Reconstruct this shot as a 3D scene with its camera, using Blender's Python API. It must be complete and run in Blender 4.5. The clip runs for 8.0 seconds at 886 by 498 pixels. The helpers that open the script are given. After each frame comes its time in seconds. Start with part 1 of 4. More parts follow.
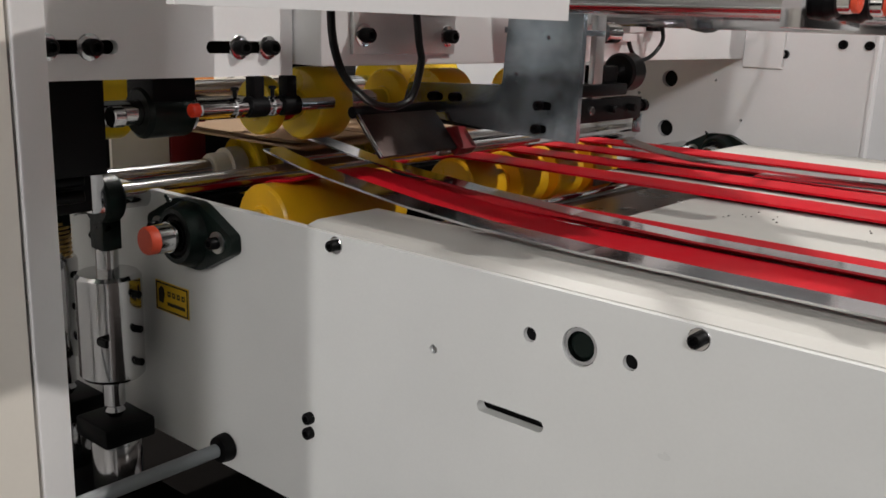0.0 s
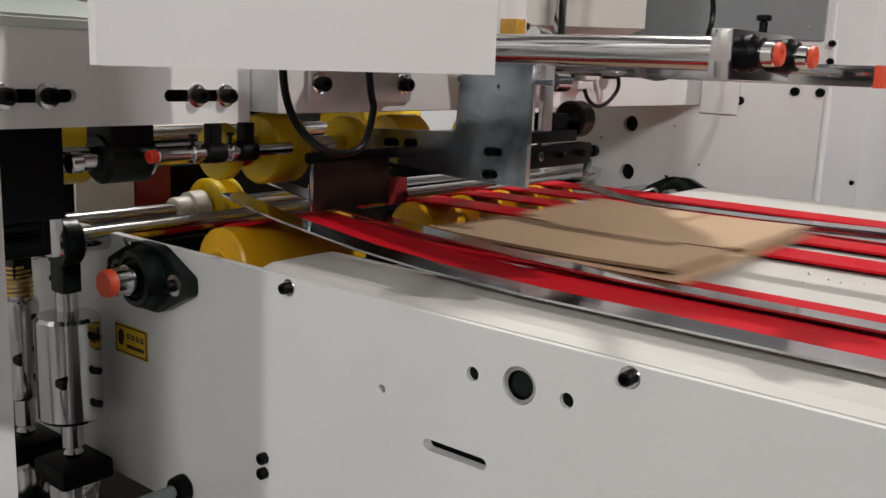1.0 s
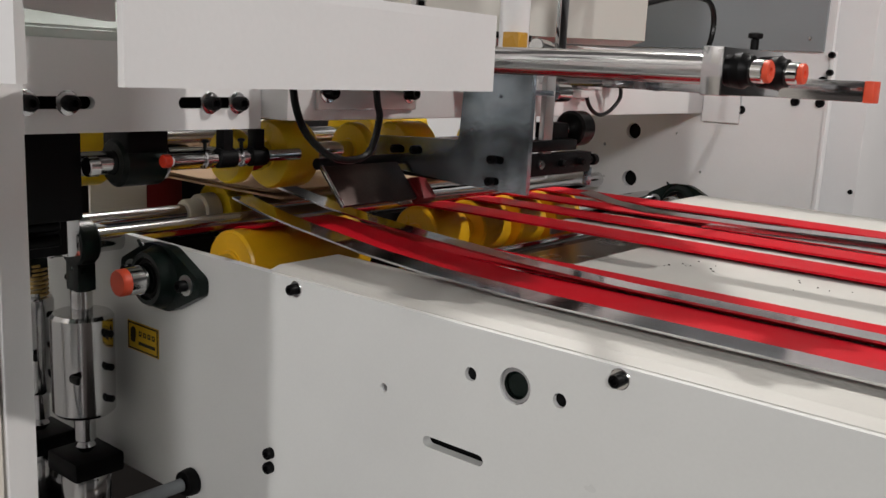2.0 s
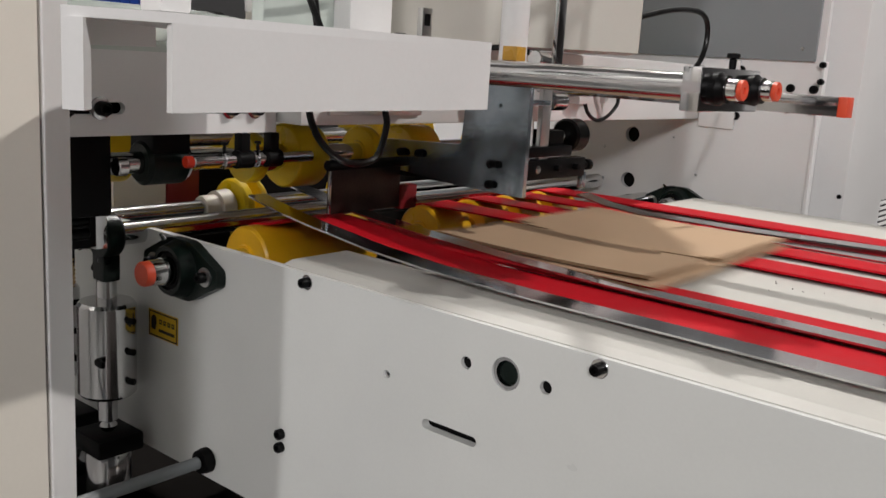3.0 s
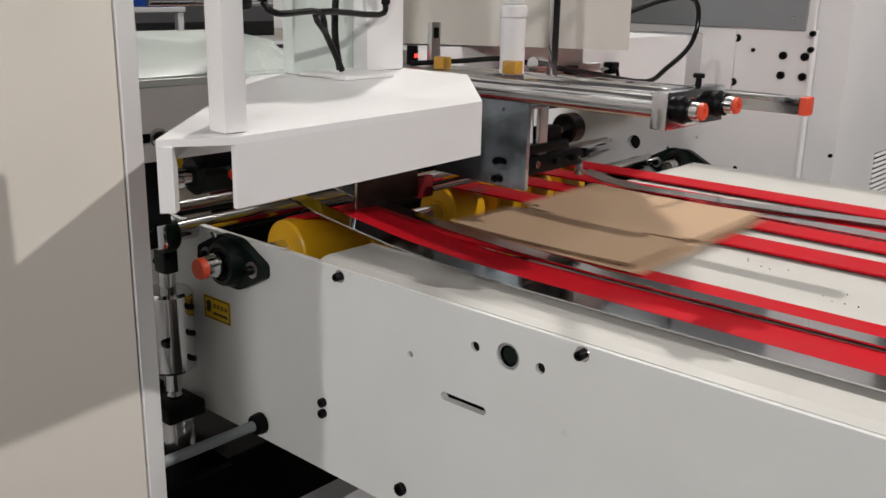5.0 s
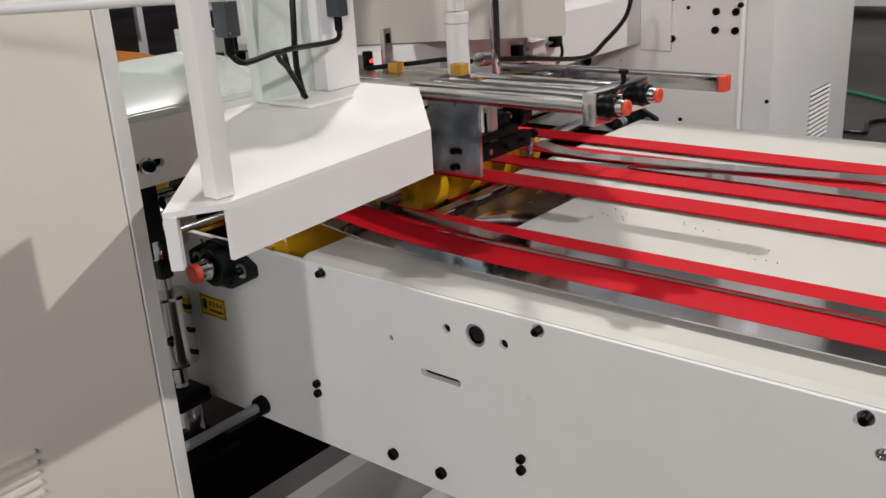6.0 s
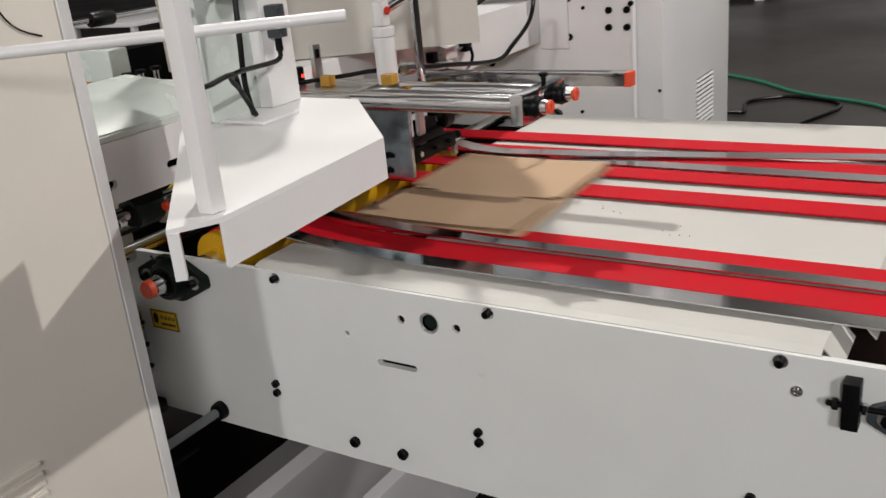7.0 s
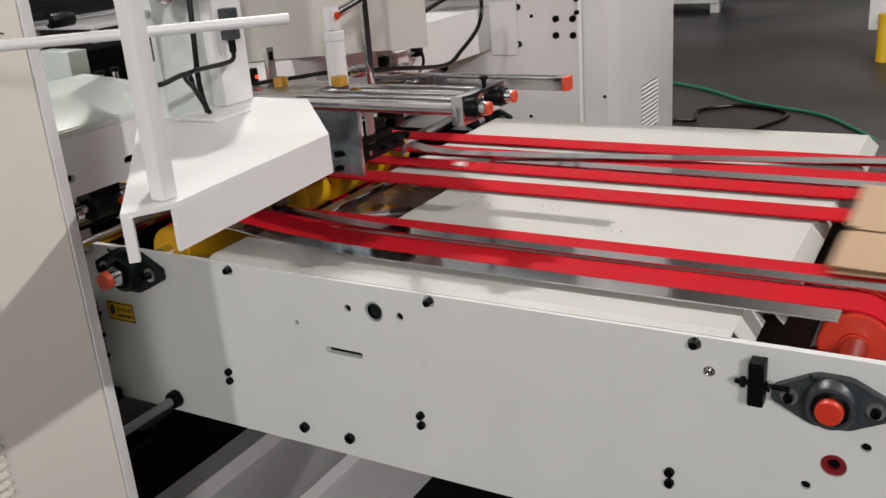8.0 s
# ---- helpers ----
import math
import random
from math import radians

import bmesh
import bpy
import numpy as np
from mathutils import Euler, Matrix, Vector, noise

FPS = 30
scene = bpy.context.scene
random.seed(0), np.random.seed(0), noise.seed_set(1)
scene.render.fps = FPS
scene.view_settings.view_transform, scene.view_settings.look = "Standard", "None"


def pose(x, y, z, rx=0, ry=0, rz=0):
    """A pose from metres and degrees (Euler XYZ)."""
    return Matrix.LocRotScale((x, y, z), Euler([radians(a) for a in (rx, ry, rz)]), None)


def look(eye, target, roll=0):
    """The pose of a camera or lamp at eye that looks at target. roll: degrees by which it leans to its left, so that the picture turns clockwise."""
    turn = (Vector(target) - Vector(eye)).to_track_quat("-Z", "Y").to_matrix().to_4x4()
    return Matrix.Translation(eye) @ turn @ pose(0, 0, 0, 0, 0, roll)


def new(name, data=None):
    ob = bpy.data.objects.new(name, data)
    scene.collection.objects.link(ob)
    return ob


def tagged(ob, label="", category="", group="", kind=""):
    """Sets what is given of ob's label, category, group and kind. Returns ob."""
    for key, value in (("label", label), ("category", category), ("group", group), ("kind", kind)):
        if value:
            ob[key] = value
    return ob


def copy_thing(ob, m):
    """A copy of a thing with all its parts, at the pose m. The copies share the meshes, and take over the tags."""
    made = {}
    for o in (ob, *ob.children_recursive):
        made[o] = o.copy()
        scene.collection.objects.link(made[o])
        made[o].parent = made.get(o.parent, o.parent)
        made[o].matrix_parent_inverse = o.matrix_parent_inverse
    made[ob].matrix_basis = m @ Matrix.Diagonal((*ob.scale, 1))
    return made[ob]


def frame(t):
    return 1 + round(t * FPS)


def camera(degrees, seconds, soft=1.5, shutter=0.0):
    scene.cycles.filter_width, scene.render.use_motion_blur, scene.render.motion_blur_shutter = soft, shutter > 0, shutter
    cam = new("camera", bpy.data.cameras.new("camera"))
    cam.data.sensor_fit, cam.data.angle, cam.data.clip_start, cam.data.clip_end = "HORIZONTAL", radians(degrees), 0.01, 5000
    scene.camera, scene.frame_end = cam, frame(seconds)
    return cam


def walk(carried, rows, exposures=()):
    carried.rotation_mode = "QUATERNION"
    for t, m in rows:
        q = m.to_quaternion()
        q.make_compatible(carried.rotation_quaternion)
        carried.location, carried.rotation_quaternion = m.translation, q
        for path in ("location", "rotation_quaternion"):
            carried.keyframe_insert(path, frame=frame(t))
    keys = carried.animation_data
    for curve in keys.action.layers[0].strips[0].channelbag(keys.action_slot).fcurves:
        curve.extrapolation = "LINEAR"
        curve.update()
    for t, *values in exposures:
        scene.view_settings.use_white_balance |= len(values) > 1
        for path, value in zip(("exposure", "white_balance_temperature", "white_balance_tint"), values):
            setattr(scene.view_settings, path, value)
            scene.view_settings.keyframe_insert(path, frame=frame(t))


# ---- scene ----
from mathutils import geometry

cam = camera(51.1, 8.0, shutter=0.3)
PATH = [
    (0, (0.036, 0.02, 1.165), (-1.206, 1.513, 0.686), 2.1),
    (0.5, (0.065, 0.014, 1.171), (-1.174, 1.528, 0.756), 2.2),
    (1, (0.088, 0.02, 1.175), (-1.137, 1.553, 0.785), 2.2),
    (1.5, (0.099, 0.013, 1.178), (-1.129, 1.543, 0.787), 2.3),
    (2.8, (0.177, -0.068, 1.212), (-1.071, 1.448, 0.83), 3.7),
    (3, (0.191, -0.082, 1.215), (-1.055, 1.43, 0.815), 3.6),
    (3.5, (0.218, -0.099, 1.214), (-1.028, 1.408, 0.791), 3.9),
    (4, (0.251, -0.119, 1.23), (-0.994, 1.382, 0.788), 3.9),
    (4.5, (0.286, -0.158, 1.274), (-0.97, 1.325, 0.799), 3.3),
    (4.7, (0.298, -0.181, 1.311), (-0.966, 1.286, 0.812), 2.7),
    (5.8, (0.446, -0.295, 1.503), (-0.78, 1.135, 0.83), -3.0),
    (6, (0.451, -0.314, 1.519), (-0.757, 1.128, 0.84), -3.5),
    (6.5, (0.448, -0.375, 1.548), (-0.681, 1.12, 0.848), -5.1),
    (7, (0.459, -0.474, 1.566), (-0.571, 1.094, 0.871), -5.6),
    (7.5, (0.476, -0.523, 1.569), (-0.483, 1.088, 0.871), -4.4),
    (8, (0.546, -0.543, 1.571), (-0.418, 1.069, 0.884), -4.5),
]
walk(cam, [(t, look(eye, target, roll)) for t, eye, target, roll in PATH])

# ---- light: exhibition hall lamps and an added fill on the north wall ----
world = bpy.data.worlds.new("hall_air")
scene.world = world
world.use_nodes = True
world.node_tree.nodes["Background"].inputs[0].default_value = (0.75, 0.78, 0.80, 1)
world.node_tree.nodes["Background"].inputs[1].default_value = 0.012
EXPOSURE = -0.13
scene.view_settings.exposure = EXPOSURE


def hall_lamp(name, at, target, size, watts, colour=(1.0, 0.95, 0.88)):
    data = bpy.data.lights.new(name, "AREA")
    data.shape, data.size, data.energy, data.color = "DISK", size, watts, colour
    ob = new(name, data)
    ob.matrix_world = look(at, target)
    return ob


hall_lamp("hall_lamp_key", (-2.86, 3.86, 6.7), (-0.3, 1.2, 0.9), 0.24, 330, (1.0, 0.95, 0.91))
hall_lamp("hall_lamp_front", (2.2, -6.9, 4.5), (-0.6, 0.8, 0.8), 0.4, 225, (1.0, 0.975, 0.965))
hall_lamp("hall_lamp_left", (-5.4, -6.8, 4.6), (-0.4, 0.8, 0.8), 0.35, 690, (1.0, 0.975, 0.965))
hall_lamp("hall_lamp_wide", (5.5, -6.5, 4.6), (-0.4, 0.6, 0.9), 1.2, 365, (1.0, 0.965, 0.96))
hall_lamp("hall_lamp_aisle", (4.7, 3.95, 6.40), (-0.5, 0.6, 0.8), 0.16, 350, (1.0, 0.95, 0.915))
# unseen fill, added to brighten the north wall that the steel strips mirror
hall_lamp("wall_fill_rear", (0.0, 17.0, 6.9), (0.0, 26.0, 3.5), 1.5, 900)
hall_lamp("hall_lamp_back", (-1.0, 9.0, 6.9), (-1.0, 7.5, 0.0), 2.0, 40)


# ---- materials ----
def material(name, colour, rough=0.5, metal=0.0, vary=0.06, scale=6.0, grain=220.0, bump=0.02, spec=0.5, coat=0.0, stretch=(1, 1, 1)):
    """A surface with large mottling, fine grain, uneven gloss and slight relief, at real size."""
    mat = bpy.data.materials.new(name)
    mat.use_nodes = True
    nt = mat.node_tree
    bsdf = nt.nodes["Principled BSDF"]
    co = nt.nodes.new("ShaderNodeTexCoord")
    mp = nt.nodes.new("ShaderNodeMapping")
    mp.inputs["Scale"].default_value = stretch
    nt.links.new(co.outputs["Object"], mp.inputs[0])
    big = nt.nodes.new("ShaderNodeTexNoise")
    big.inputs["Scale"].default_value, big.inputs["Detail"].default_value = scale, 5
    fine = nt.nodes.new("ShaderNodeTexNoise")
    fine.inputs["Scale"].default_value, fine.inputs["Detail"].default_value = grain, 3
    for n in (big, fine):
        nt.links.new(mp.outputs[0], n.inputs["Vector"])
    add = nt.nodes.new("ShaderNodeMath")
    add.operation = "MULTIPLY_ADD"
    add.inputs[1].default_value = 0.35
    nt.links.new(fine.outputs[0], add.inputs[0])
    nt.links.new(big.outputs[0], add.inputs[2])
    ramp = nt.nodes.new("ShaderNodeMapRange")
    ramp.inputs[1].default_value, ramp.inputs[2].default_value = 0.35, 1.0
    ramp.inputs[3].default_value, ramp.inputs[4].default_value = 1 - vary, 1 + vary
    nt.links.new(add.outputs[0], ramp.inputs[0])
    mul = nt.nodes.new("ShaderNodeVectorMath")
    mul.operation = "SCALE"
    mul.inputs[0].default_value = colour
    nt.links.new(ramp.outputs[0], mul.inputs["Scale"])
    nt.links.new(mul.outputs[0], bsdf.inputs["Base Color"])
    rr = nt.nodes.new("ShaderNodeMapRange")
    rr.inputs[1].default_value, rr.inputs[2].default_value = 0.3, 0.7
    rr.inputs[3].default_value, rr.inputs[4].default_value = max(0.02, rough * 0.8), min(1, rough * 1.2)
    nt.links.new(big.outputs[0], rr.inputs[0])
    nt.links.new(rr.outputs[0], bsdf.inputs["Roughness"])
    if bump:
        bp = nt.nodes.new("ShaderNodeBump")
        bp.inputs["Strength"].default_value, bp.inputs["Distance"].default_value = bump, 0.002
        nt.links.new(fine.outputs[0], bp.inputs["Height"])
        nt.links.new(bp.outputs[0], bsdf.inputs["Normal"])
    bsdf.inputs["Metallic"].default_value = metal
    bsdf.inputs["Specular IOR Level"].default_value = spec
    bsdf.inputs["Coat Weight"].default_value = coat
    return mat


PAINT = material("machine_paint", (0.74, 0.735, 0.73), 0.38, vary=0.04, bump=0.04, coat=0.1)
PLATE = material("side_panel_paint", (0.70, 0.71, 0.69), 0.34, vary=0.04, bump=0.05, coat=0.15)
BEIGE = material("beige_paint", (0.70, 0.66, 0.59), 0.42, vary=0.04, bump=0.04)
STONE = material("stone_grey_paint", (0.50, 0.48, 0.43), 0.45, vary=0.04, bump=0.04)
CREAM = material("cream_sheet_paint", (0.52, 0.513, 0.478), 0.55, vary=0.05, scale=9, bump=0.03)
GREYPANEL = material("grey_panel_paint", (0.22, 0.24, 0.25), 0.45, vary=0.05)
CHROME = material("polished_steel", (0.62, 0.62, 0.62), 0.13, 1.0, vary=0.05, bump=0.01)
STEEL = material("brushed_steel", (0.60, 0.60, 0.61), 0.10, 1.0, vary=0.14, scale=18, grain=300, bump=0.012, stretch=(0.15, 1, 1))
ALU = material("aluminium", (0.62, 0.62, 0.61), 0.36, 1.0, vary=0.06)
GALV = material("galvanised_steel", (0.40, 0.47, 0.52), 0.20, 0.95, vary=0.6, scale=18, grain=26, bump=0.35)
BLACK = material("black_oxide", (0.003, 0.003, 0.0033), 0.42, 0.0, vary=0.2, spec=0.12)
RUBBER = material("black_rubber", (0.004, 0.004, 0.004), 0.32, vary=0.2, spec=0.25)
CAST = material("dark_green_cast_iron", (0.003, 0.008, 0.0062), 0.34, vary=0.25, scale=30, bump=0.2, spec=0.25)
SLATE = material("slate_cast_iron", (0.036, 0.043, 0.048), 0.4, vary=0.25, scale=30, bump=0.15)
YELLOW = material("yellow_polyurethane", (0.84, 0.46, 0.012), 0.32, vary=0.10, scale=14, bump=0.03)
LEMON = material("lemon_polyurethane", (0.86, 0.60, 0.014), 0.32, vary=0.08, scale=14, bump=0.03)
RED = material("red_belt", (0.49, 0.005, 0.014), 0.62, vary=0.12, scale=10, grain=500, bump=0.10, spec=0.12)
REDPULLEY = material("red_pulley", (0.60, 0.035, 0.012), 0.4, vary=0.08)
DARKRED = material("dark_red_rubber", (0.20, 0.006, 0.010), 0.5, vary=0.1)
ORANGE = material("orange_cap", (0.66, 0.075, 0.03), 0.45, vary=0.08)
BRASS = material("brass", (0.60, 0.40, 0.14), 0.3, 1.0, vary=0.1)
LABEL = material("yellow_label", (0.72, 0.45, 0.02), 0.4, vary=0.06)
INK = material("black_ink", (0.02, 0.015, 0.01), 0.5)
BOARD = material("brown_cardboard", (0.47, 0.33, 0.215), 0.85, vary=0.07, scale=5, grain=260, bump=0.12, spec=0.2, stretch=(0.3, 1, 1))
BOARDEDGE = material("cardboard_edge", (0.20, 0.13, 0.075), 0.9, vary=0.3, grain=400, bump=0.2, spec=0.1)
SCRAP = material("pale_scrap", (0.85, 0.80, 0.72), 0.8, vary=0.1)
FLOOR = material("hall_floor", (0.030, 0.024, 0.0215), 0.45, vary=0.12, scale=0.7, grain=40, bump=0.02)
# near-black that puts the shade inside and under the machine into colour
UNDER = material("under_machine_dark", (0.009, 0.008, 0.0075), 0.8, vary=0.2, spec=0.02)
HALL = material("hall_wall", (0.45, 0.45, 0.46), 0.8, vary=0.1, scale=0.5)
CEIL = material("hall_ceiling", (0.25, 0.245, 0.24), 0.9, vary=0.05, scale=0.5)
BLUE = material("blue_plastic", (0.01, 0.05, 0.28), 0.4)
GREEN = material("green_hose", (0.03, 0.20, 0.12), 0.4)
ORANGEBAR = material("orange_paint", (0.75, 0.28, 0.05), 0.4)
FROST = material("pale_green_plastic", (0.60, 0.66, 0.62), 0.25, vary=0.04)
TRAY = material("oiled_tray_steel", (0.33, 0.27, 0.22), 0.30, 0.6, vary=0.3, scale=12, bump=0.05)
GATE = material("brown_oiled_steel", (0.042, 0.027, 0.023), 0.35, 0.6, vary=0.5, scale=20, bump=0.1)
AMBER = material("amber_plastic", (0.52, 0.28, 0.04), 0.3)


def glow(name, colour, strength):
    mat = bpy.data.materials.new(name)
    mat.use_nodes = True
    b = mat.node_tree.nodes["Principled BSDF"]
    b.inputs["Base Color"].default_value = (*colour, 1)
    b.inputs["Emission Color"].default_value = (*colour, 1)
    b.inputs["Emission Strength"].default_value = strength
    return mat


LED = glow("red_indicator", (1.0, 0.03, 0.02), 4.0)

# ---- mesh helpers ----
ORIGIN = {}


def thing(name, base, label, category, group="", kind=""):
    ob = new(name)
    ob.empty_display_size = 0.05
    ob.location = base
    ORIGIN[ob.name] = Vector(base)
    return tagged(ob, label, category, group, kind)


def part(name, bm, mat, parent=None, label="", smooth=True, **tags):
    """Links a bmesh, given in world places, as one mesh object under a thing or a part."""
    bmesh.ops.recalc_face_normals(bm, faces=bm.faces)
    o = ORIGIN[parent.name] if parent else Vector((0, 0, 0))
    bm.transform(Matrix.Translation(-o))
    me = bpy.data.meshes.new(name)
    bm.to_mesh(me)
    bm.free()
    mats = mat if isinstance(mat, (list, tuple)) else [mat]
    for m in mats:
        me.materials.append(m)
    if smooth:
        me.shade_smooth()
        me.set_sharp_from_angle(angle=radians(35))
    ob = new(name, me)
    ob.parent = parent
    ORIGIN[ob.name] = o
    return tagged(ob, label, **tags)


def solid(name, bm, mat, label, category, kind="", group="", smooth=True):
    """A thing that is one mesh, its origin at the middle of its base."""
    lo = Vector([min(v.co[i] for v in bm.verts) for i in range(3)])
    hi = Vector([max(v.co[i] for v in bm.verts) for i in range(3)])
    base = Vector(((lo.x + hi.x) / 2, (lo.y + hi.y) / 2, lo.z))
    bm.transform(Matrix.Translation(-base))
    ob = part(name, bm, mat, None, label, smooth, category=category, kind=kind, group=group)
    ob.location = base
    ORIGIN[ob.name] = base
    return ob


SET_BACK = 0.0225      # how far the parts round the crossbeams stand upstream of their drawn places


def set_back(ob):
    """Moves a whole thing upstream, with its parts."""
    ob.location.x -= SET_BACK
    return ob


def box(lo, hi, bevel=0.002, bm=None):
    b = bmesh.new()
    bmesh.ops.create_cube(b, size=1)
    for v in b.verts:
        v.co = Vector([lo[i] + (v.co[i] + 0.5) * (hi[i] - lo[i]) for i in range(3)])
    if bevel:
        bmesh.ops.bevel(b, geom=b.edges[:], offset=bevel, segments=2, affect="EDGES", profile=0.6)
    return merge(bm, b)


def merge(bm, b):
    if bm is None:
        return b
    me = bpy.data.meshes.new("tmp")
    b.to_mesh(me)
    b.free()
    bm.from_mesh(me)
    bpy.data.meshes.remove(me)
    return bm


def lathe(profile, p0, axis, n=32, bm=None):
    """Turns a profile of (along, radius) round an axis that starts at p0."""
    b = bmesh.new()
    q = Vector(axis).to_track_quat("Z", "Y").to_matrix().to_4x4()
    m = Matrix.Translation(p0) @ q
    rings = []
    for a, r in profile:
        if r < 1e-6:
            rings.append([b.verts.new(m @ Vector((0, 0, a)))])
        else:
            rings.append([b.verts.new(m @ Vector((r * math.cos(2 * math.pi * i / n), r * math.sin(2 * math.pi * i / n), a))) for i in range(n)])
    for r0, r1 in zip(rings, rings[1:]):
        for i in range(n):
            j = (i + 1) % n
            if len(r0) == 1 and len(r1) == 1:
                continue
            if len(r0) == 1:
                b.faces.new((r0[0], r1[i], r1[j]))
            elif len(r1) == 1:
                b.faces.new((r0[i], r1[0], r0[j]))
            else:
                b.faces.new((r0[i], r1[i], r1[j], r0[j]))
    return merge(bm, b)


def rod(p0, p1, r, n=28, c=0.0015, bm=None):
    d = Vector(p1) - Vector(p0)
    h = d.length
    c = min(c, r * 0.4, h * 0.3)
    return lathe([(0, 0), (0, r - c), (c, r), (h - c, r), (h, r - c), (h, 0)], p0, d, n, bm)


def tube(points, r, n=10, bm=None, smooth=4):
    """A round cable or hose along a smooth line through the points."""
    pts = [Vector(p) for p in points]
    line = []
    for i in range(len(pts) - 1):
        a, b2, c2, d = pts[max(i - 1, 0)], pts[i], pts[i + 1], pts[min(i + 2, len(pts) - 1)]
        for k in range(smooth):
            u = k / smooth
            line.append(0.5 * (2 * b2 + (c2 - a) * u + (2 * a - 5 * b2 + 4 * c2 - d) * u * u + (3 * b2 - a - 3 * c2 + d) * u ** 3))
    line.append(pts[-1])
    b = bmesh.new()
    rings = []
    up = Vector((0.123, 0.456, 0.88)).normalized()
    for i, p in enumerate(line):
        d = (line[min(i + 1, len(line) - 1)] - line[max(i - 1, 0)]).normalized()
        s = d.cross(up).normalized()
        up = s.cross(d).normalized()
        rings.append([b.verts.new(p + r * (math.cos(2 * math.pi * k / n) * s + math.sin(2 * math.pi * k / n) * up)) for k in range(n)])
    for r0, r1 in zip(rings, rings[1:]):
        for i in range(n):
            j = (i + 1) % n
            b.faces.new((r0[i], r1[i], r1[j], r0[j]))
    b.faces.new(rings[0])
    b.faces.new(list(reversed(rings[-1])))
    return merge(bm, b)


def circle(u, v, r, n=20):
    return [(u + r * math.cos(2 * math.pi * i / n), v + r * math.sin(2 * math.pi * i / n)) for i in range(n)]


def stadium(u0, u1, v, r, n=8):
    a = [(u1 + r * math.cos(t), v + r * math.sin(t)) for t in [(-0.5 + i / n) * math.pi for i in range(n + 1)]]
    return a + [(u0 - r * math.cos(t), v - r * math.sin(t)) for t in [(-0.5 + i / n) * math.pi for i in range(n + 1)]]


def rounded(pts, radii, n=5):
    """A polygon with rounded corners."""
    out = []
    for i, p in enumerate(pts):
        r = radii[i] if isinstance(radii, (list, tuple)) else radii
        p, a, c = Vector(p), Vector(pts[i - 1]), Vector(pts[(i + 1) % len(pts)])
        if r <= 0:
            out.append(tuple(p))
            continue
        d0, d1 = (a - p).normalized(), (c - p).normalized()
        half = d0.angle(d1) / 2
        t = min(r / math.tan(half), (a - p).length / 2, (c - p).length / 2)
        s, e = p + d0 * t, p + d1 * t
        for k in range(n + 1):
            u = k / n
            out.append(tuple((1 - u) ** 2 * s + 2 * u * (1 - u) * p + u * u * e))
    return out


def inside(p, poly):
    hit = False
    for (x0, y0), (x1, y1) in zip(poly, poly[1:] + poly[:1]):
        if (y0 > p[1]) != (y1 > p[1]) and p[0] < (x1 - x0) * (p[1] - y0) / (y1 - y0) + x0:
            hit = not hit
    return hit


def sheet(outer, holes, axis, a, b, bm=None):
    """A plate with openings that go through it: outlines in the plane across the axis, from a to b along it."""
    loops = [outer] + list(holes)
    vs, es = [], []
    for lp in loops:
        k = len(vs)
        vs += [Vector(p) for p in lp]
        es += [(k + i, k + (i + 1) % len(lp)) for i in range(len(lp))]
    v2, _, f2, *_ = geometry.delaunay_2d_cdt(vs, es, [], 0, 1e-6)

    def place(p, d):
        return {"x": (d, p[0], p[1]), "y": (p[0], d, p[1]), "z": (p[0], p[1], d)}[axis]

    out = bmesh.new()
    lo = [out.verts.new(place(p, a)) for p in v2]
    hi = [out.verts.new(place(p, b)) for p in v2]
    for f in f2:
        m = sum((v2[i] for i in f), Vector((0, 0))) / len(f)
        if inside(m, outer) and not any(inside(m, h) for h in holes):
            out.faces.new([lo[i] for i in f])
            out.faces.new([hi[i] for i in reversed(f)])
    rim = [e for e in out.edges if len(e.link_faces) == 1 and e.verts[0] in set(lo)]
    index = {v: i for i, v in enumerate(lo)}
    for e in rim:
        i, j = index[e.verts[0]], index[e.verts[1]]
        try:
            out.faces.new((lo[i], lo[j], hi[j], hi[i]))
        except ValueError:
            pass
    loose = [v for v in out.verts if not v.link_faces]
    bmesh.ops.delete(out, geom=loose, context="VERTS")
    return merge(bm, out)


def ribbon(line, y0, y1, thick, bm=None):
    """A strip of sheet across y that follows a line of (x, z)."""
    b = bmesh.new()
    rows = []
    for i, (x, z) in enumerate(line):
        x0, z0 = line[max(i - 1, 0)]
        x1, z1 = line[min(i + 1, len(line) - 1)]
        n = Vector((-(z1 - z0), 0, x1 - x0)).normalized() * thick
        p = Vector((x, 0, z))
        rows.append([b.verts.new(p + Vector((0, y0, 0))), b.verts.new(p + Vector((0, y1, 0))), b.verts.new(p + n + Vector((0, y1, 0))), b.verts.new(p + n + Vector((0, y0, 0)))])
    for r0, r1 in zip(rows, rows[1:]):
        for k in range(4):
            b.faces.new((r0[k], r1[k], r1[(k + 1) % 4], r0[(k + 1) % 4]))
    b.faces.new(rows[0])
    b.faces.new(list(reversed(rows[-1])))
    return merge(bm, b)


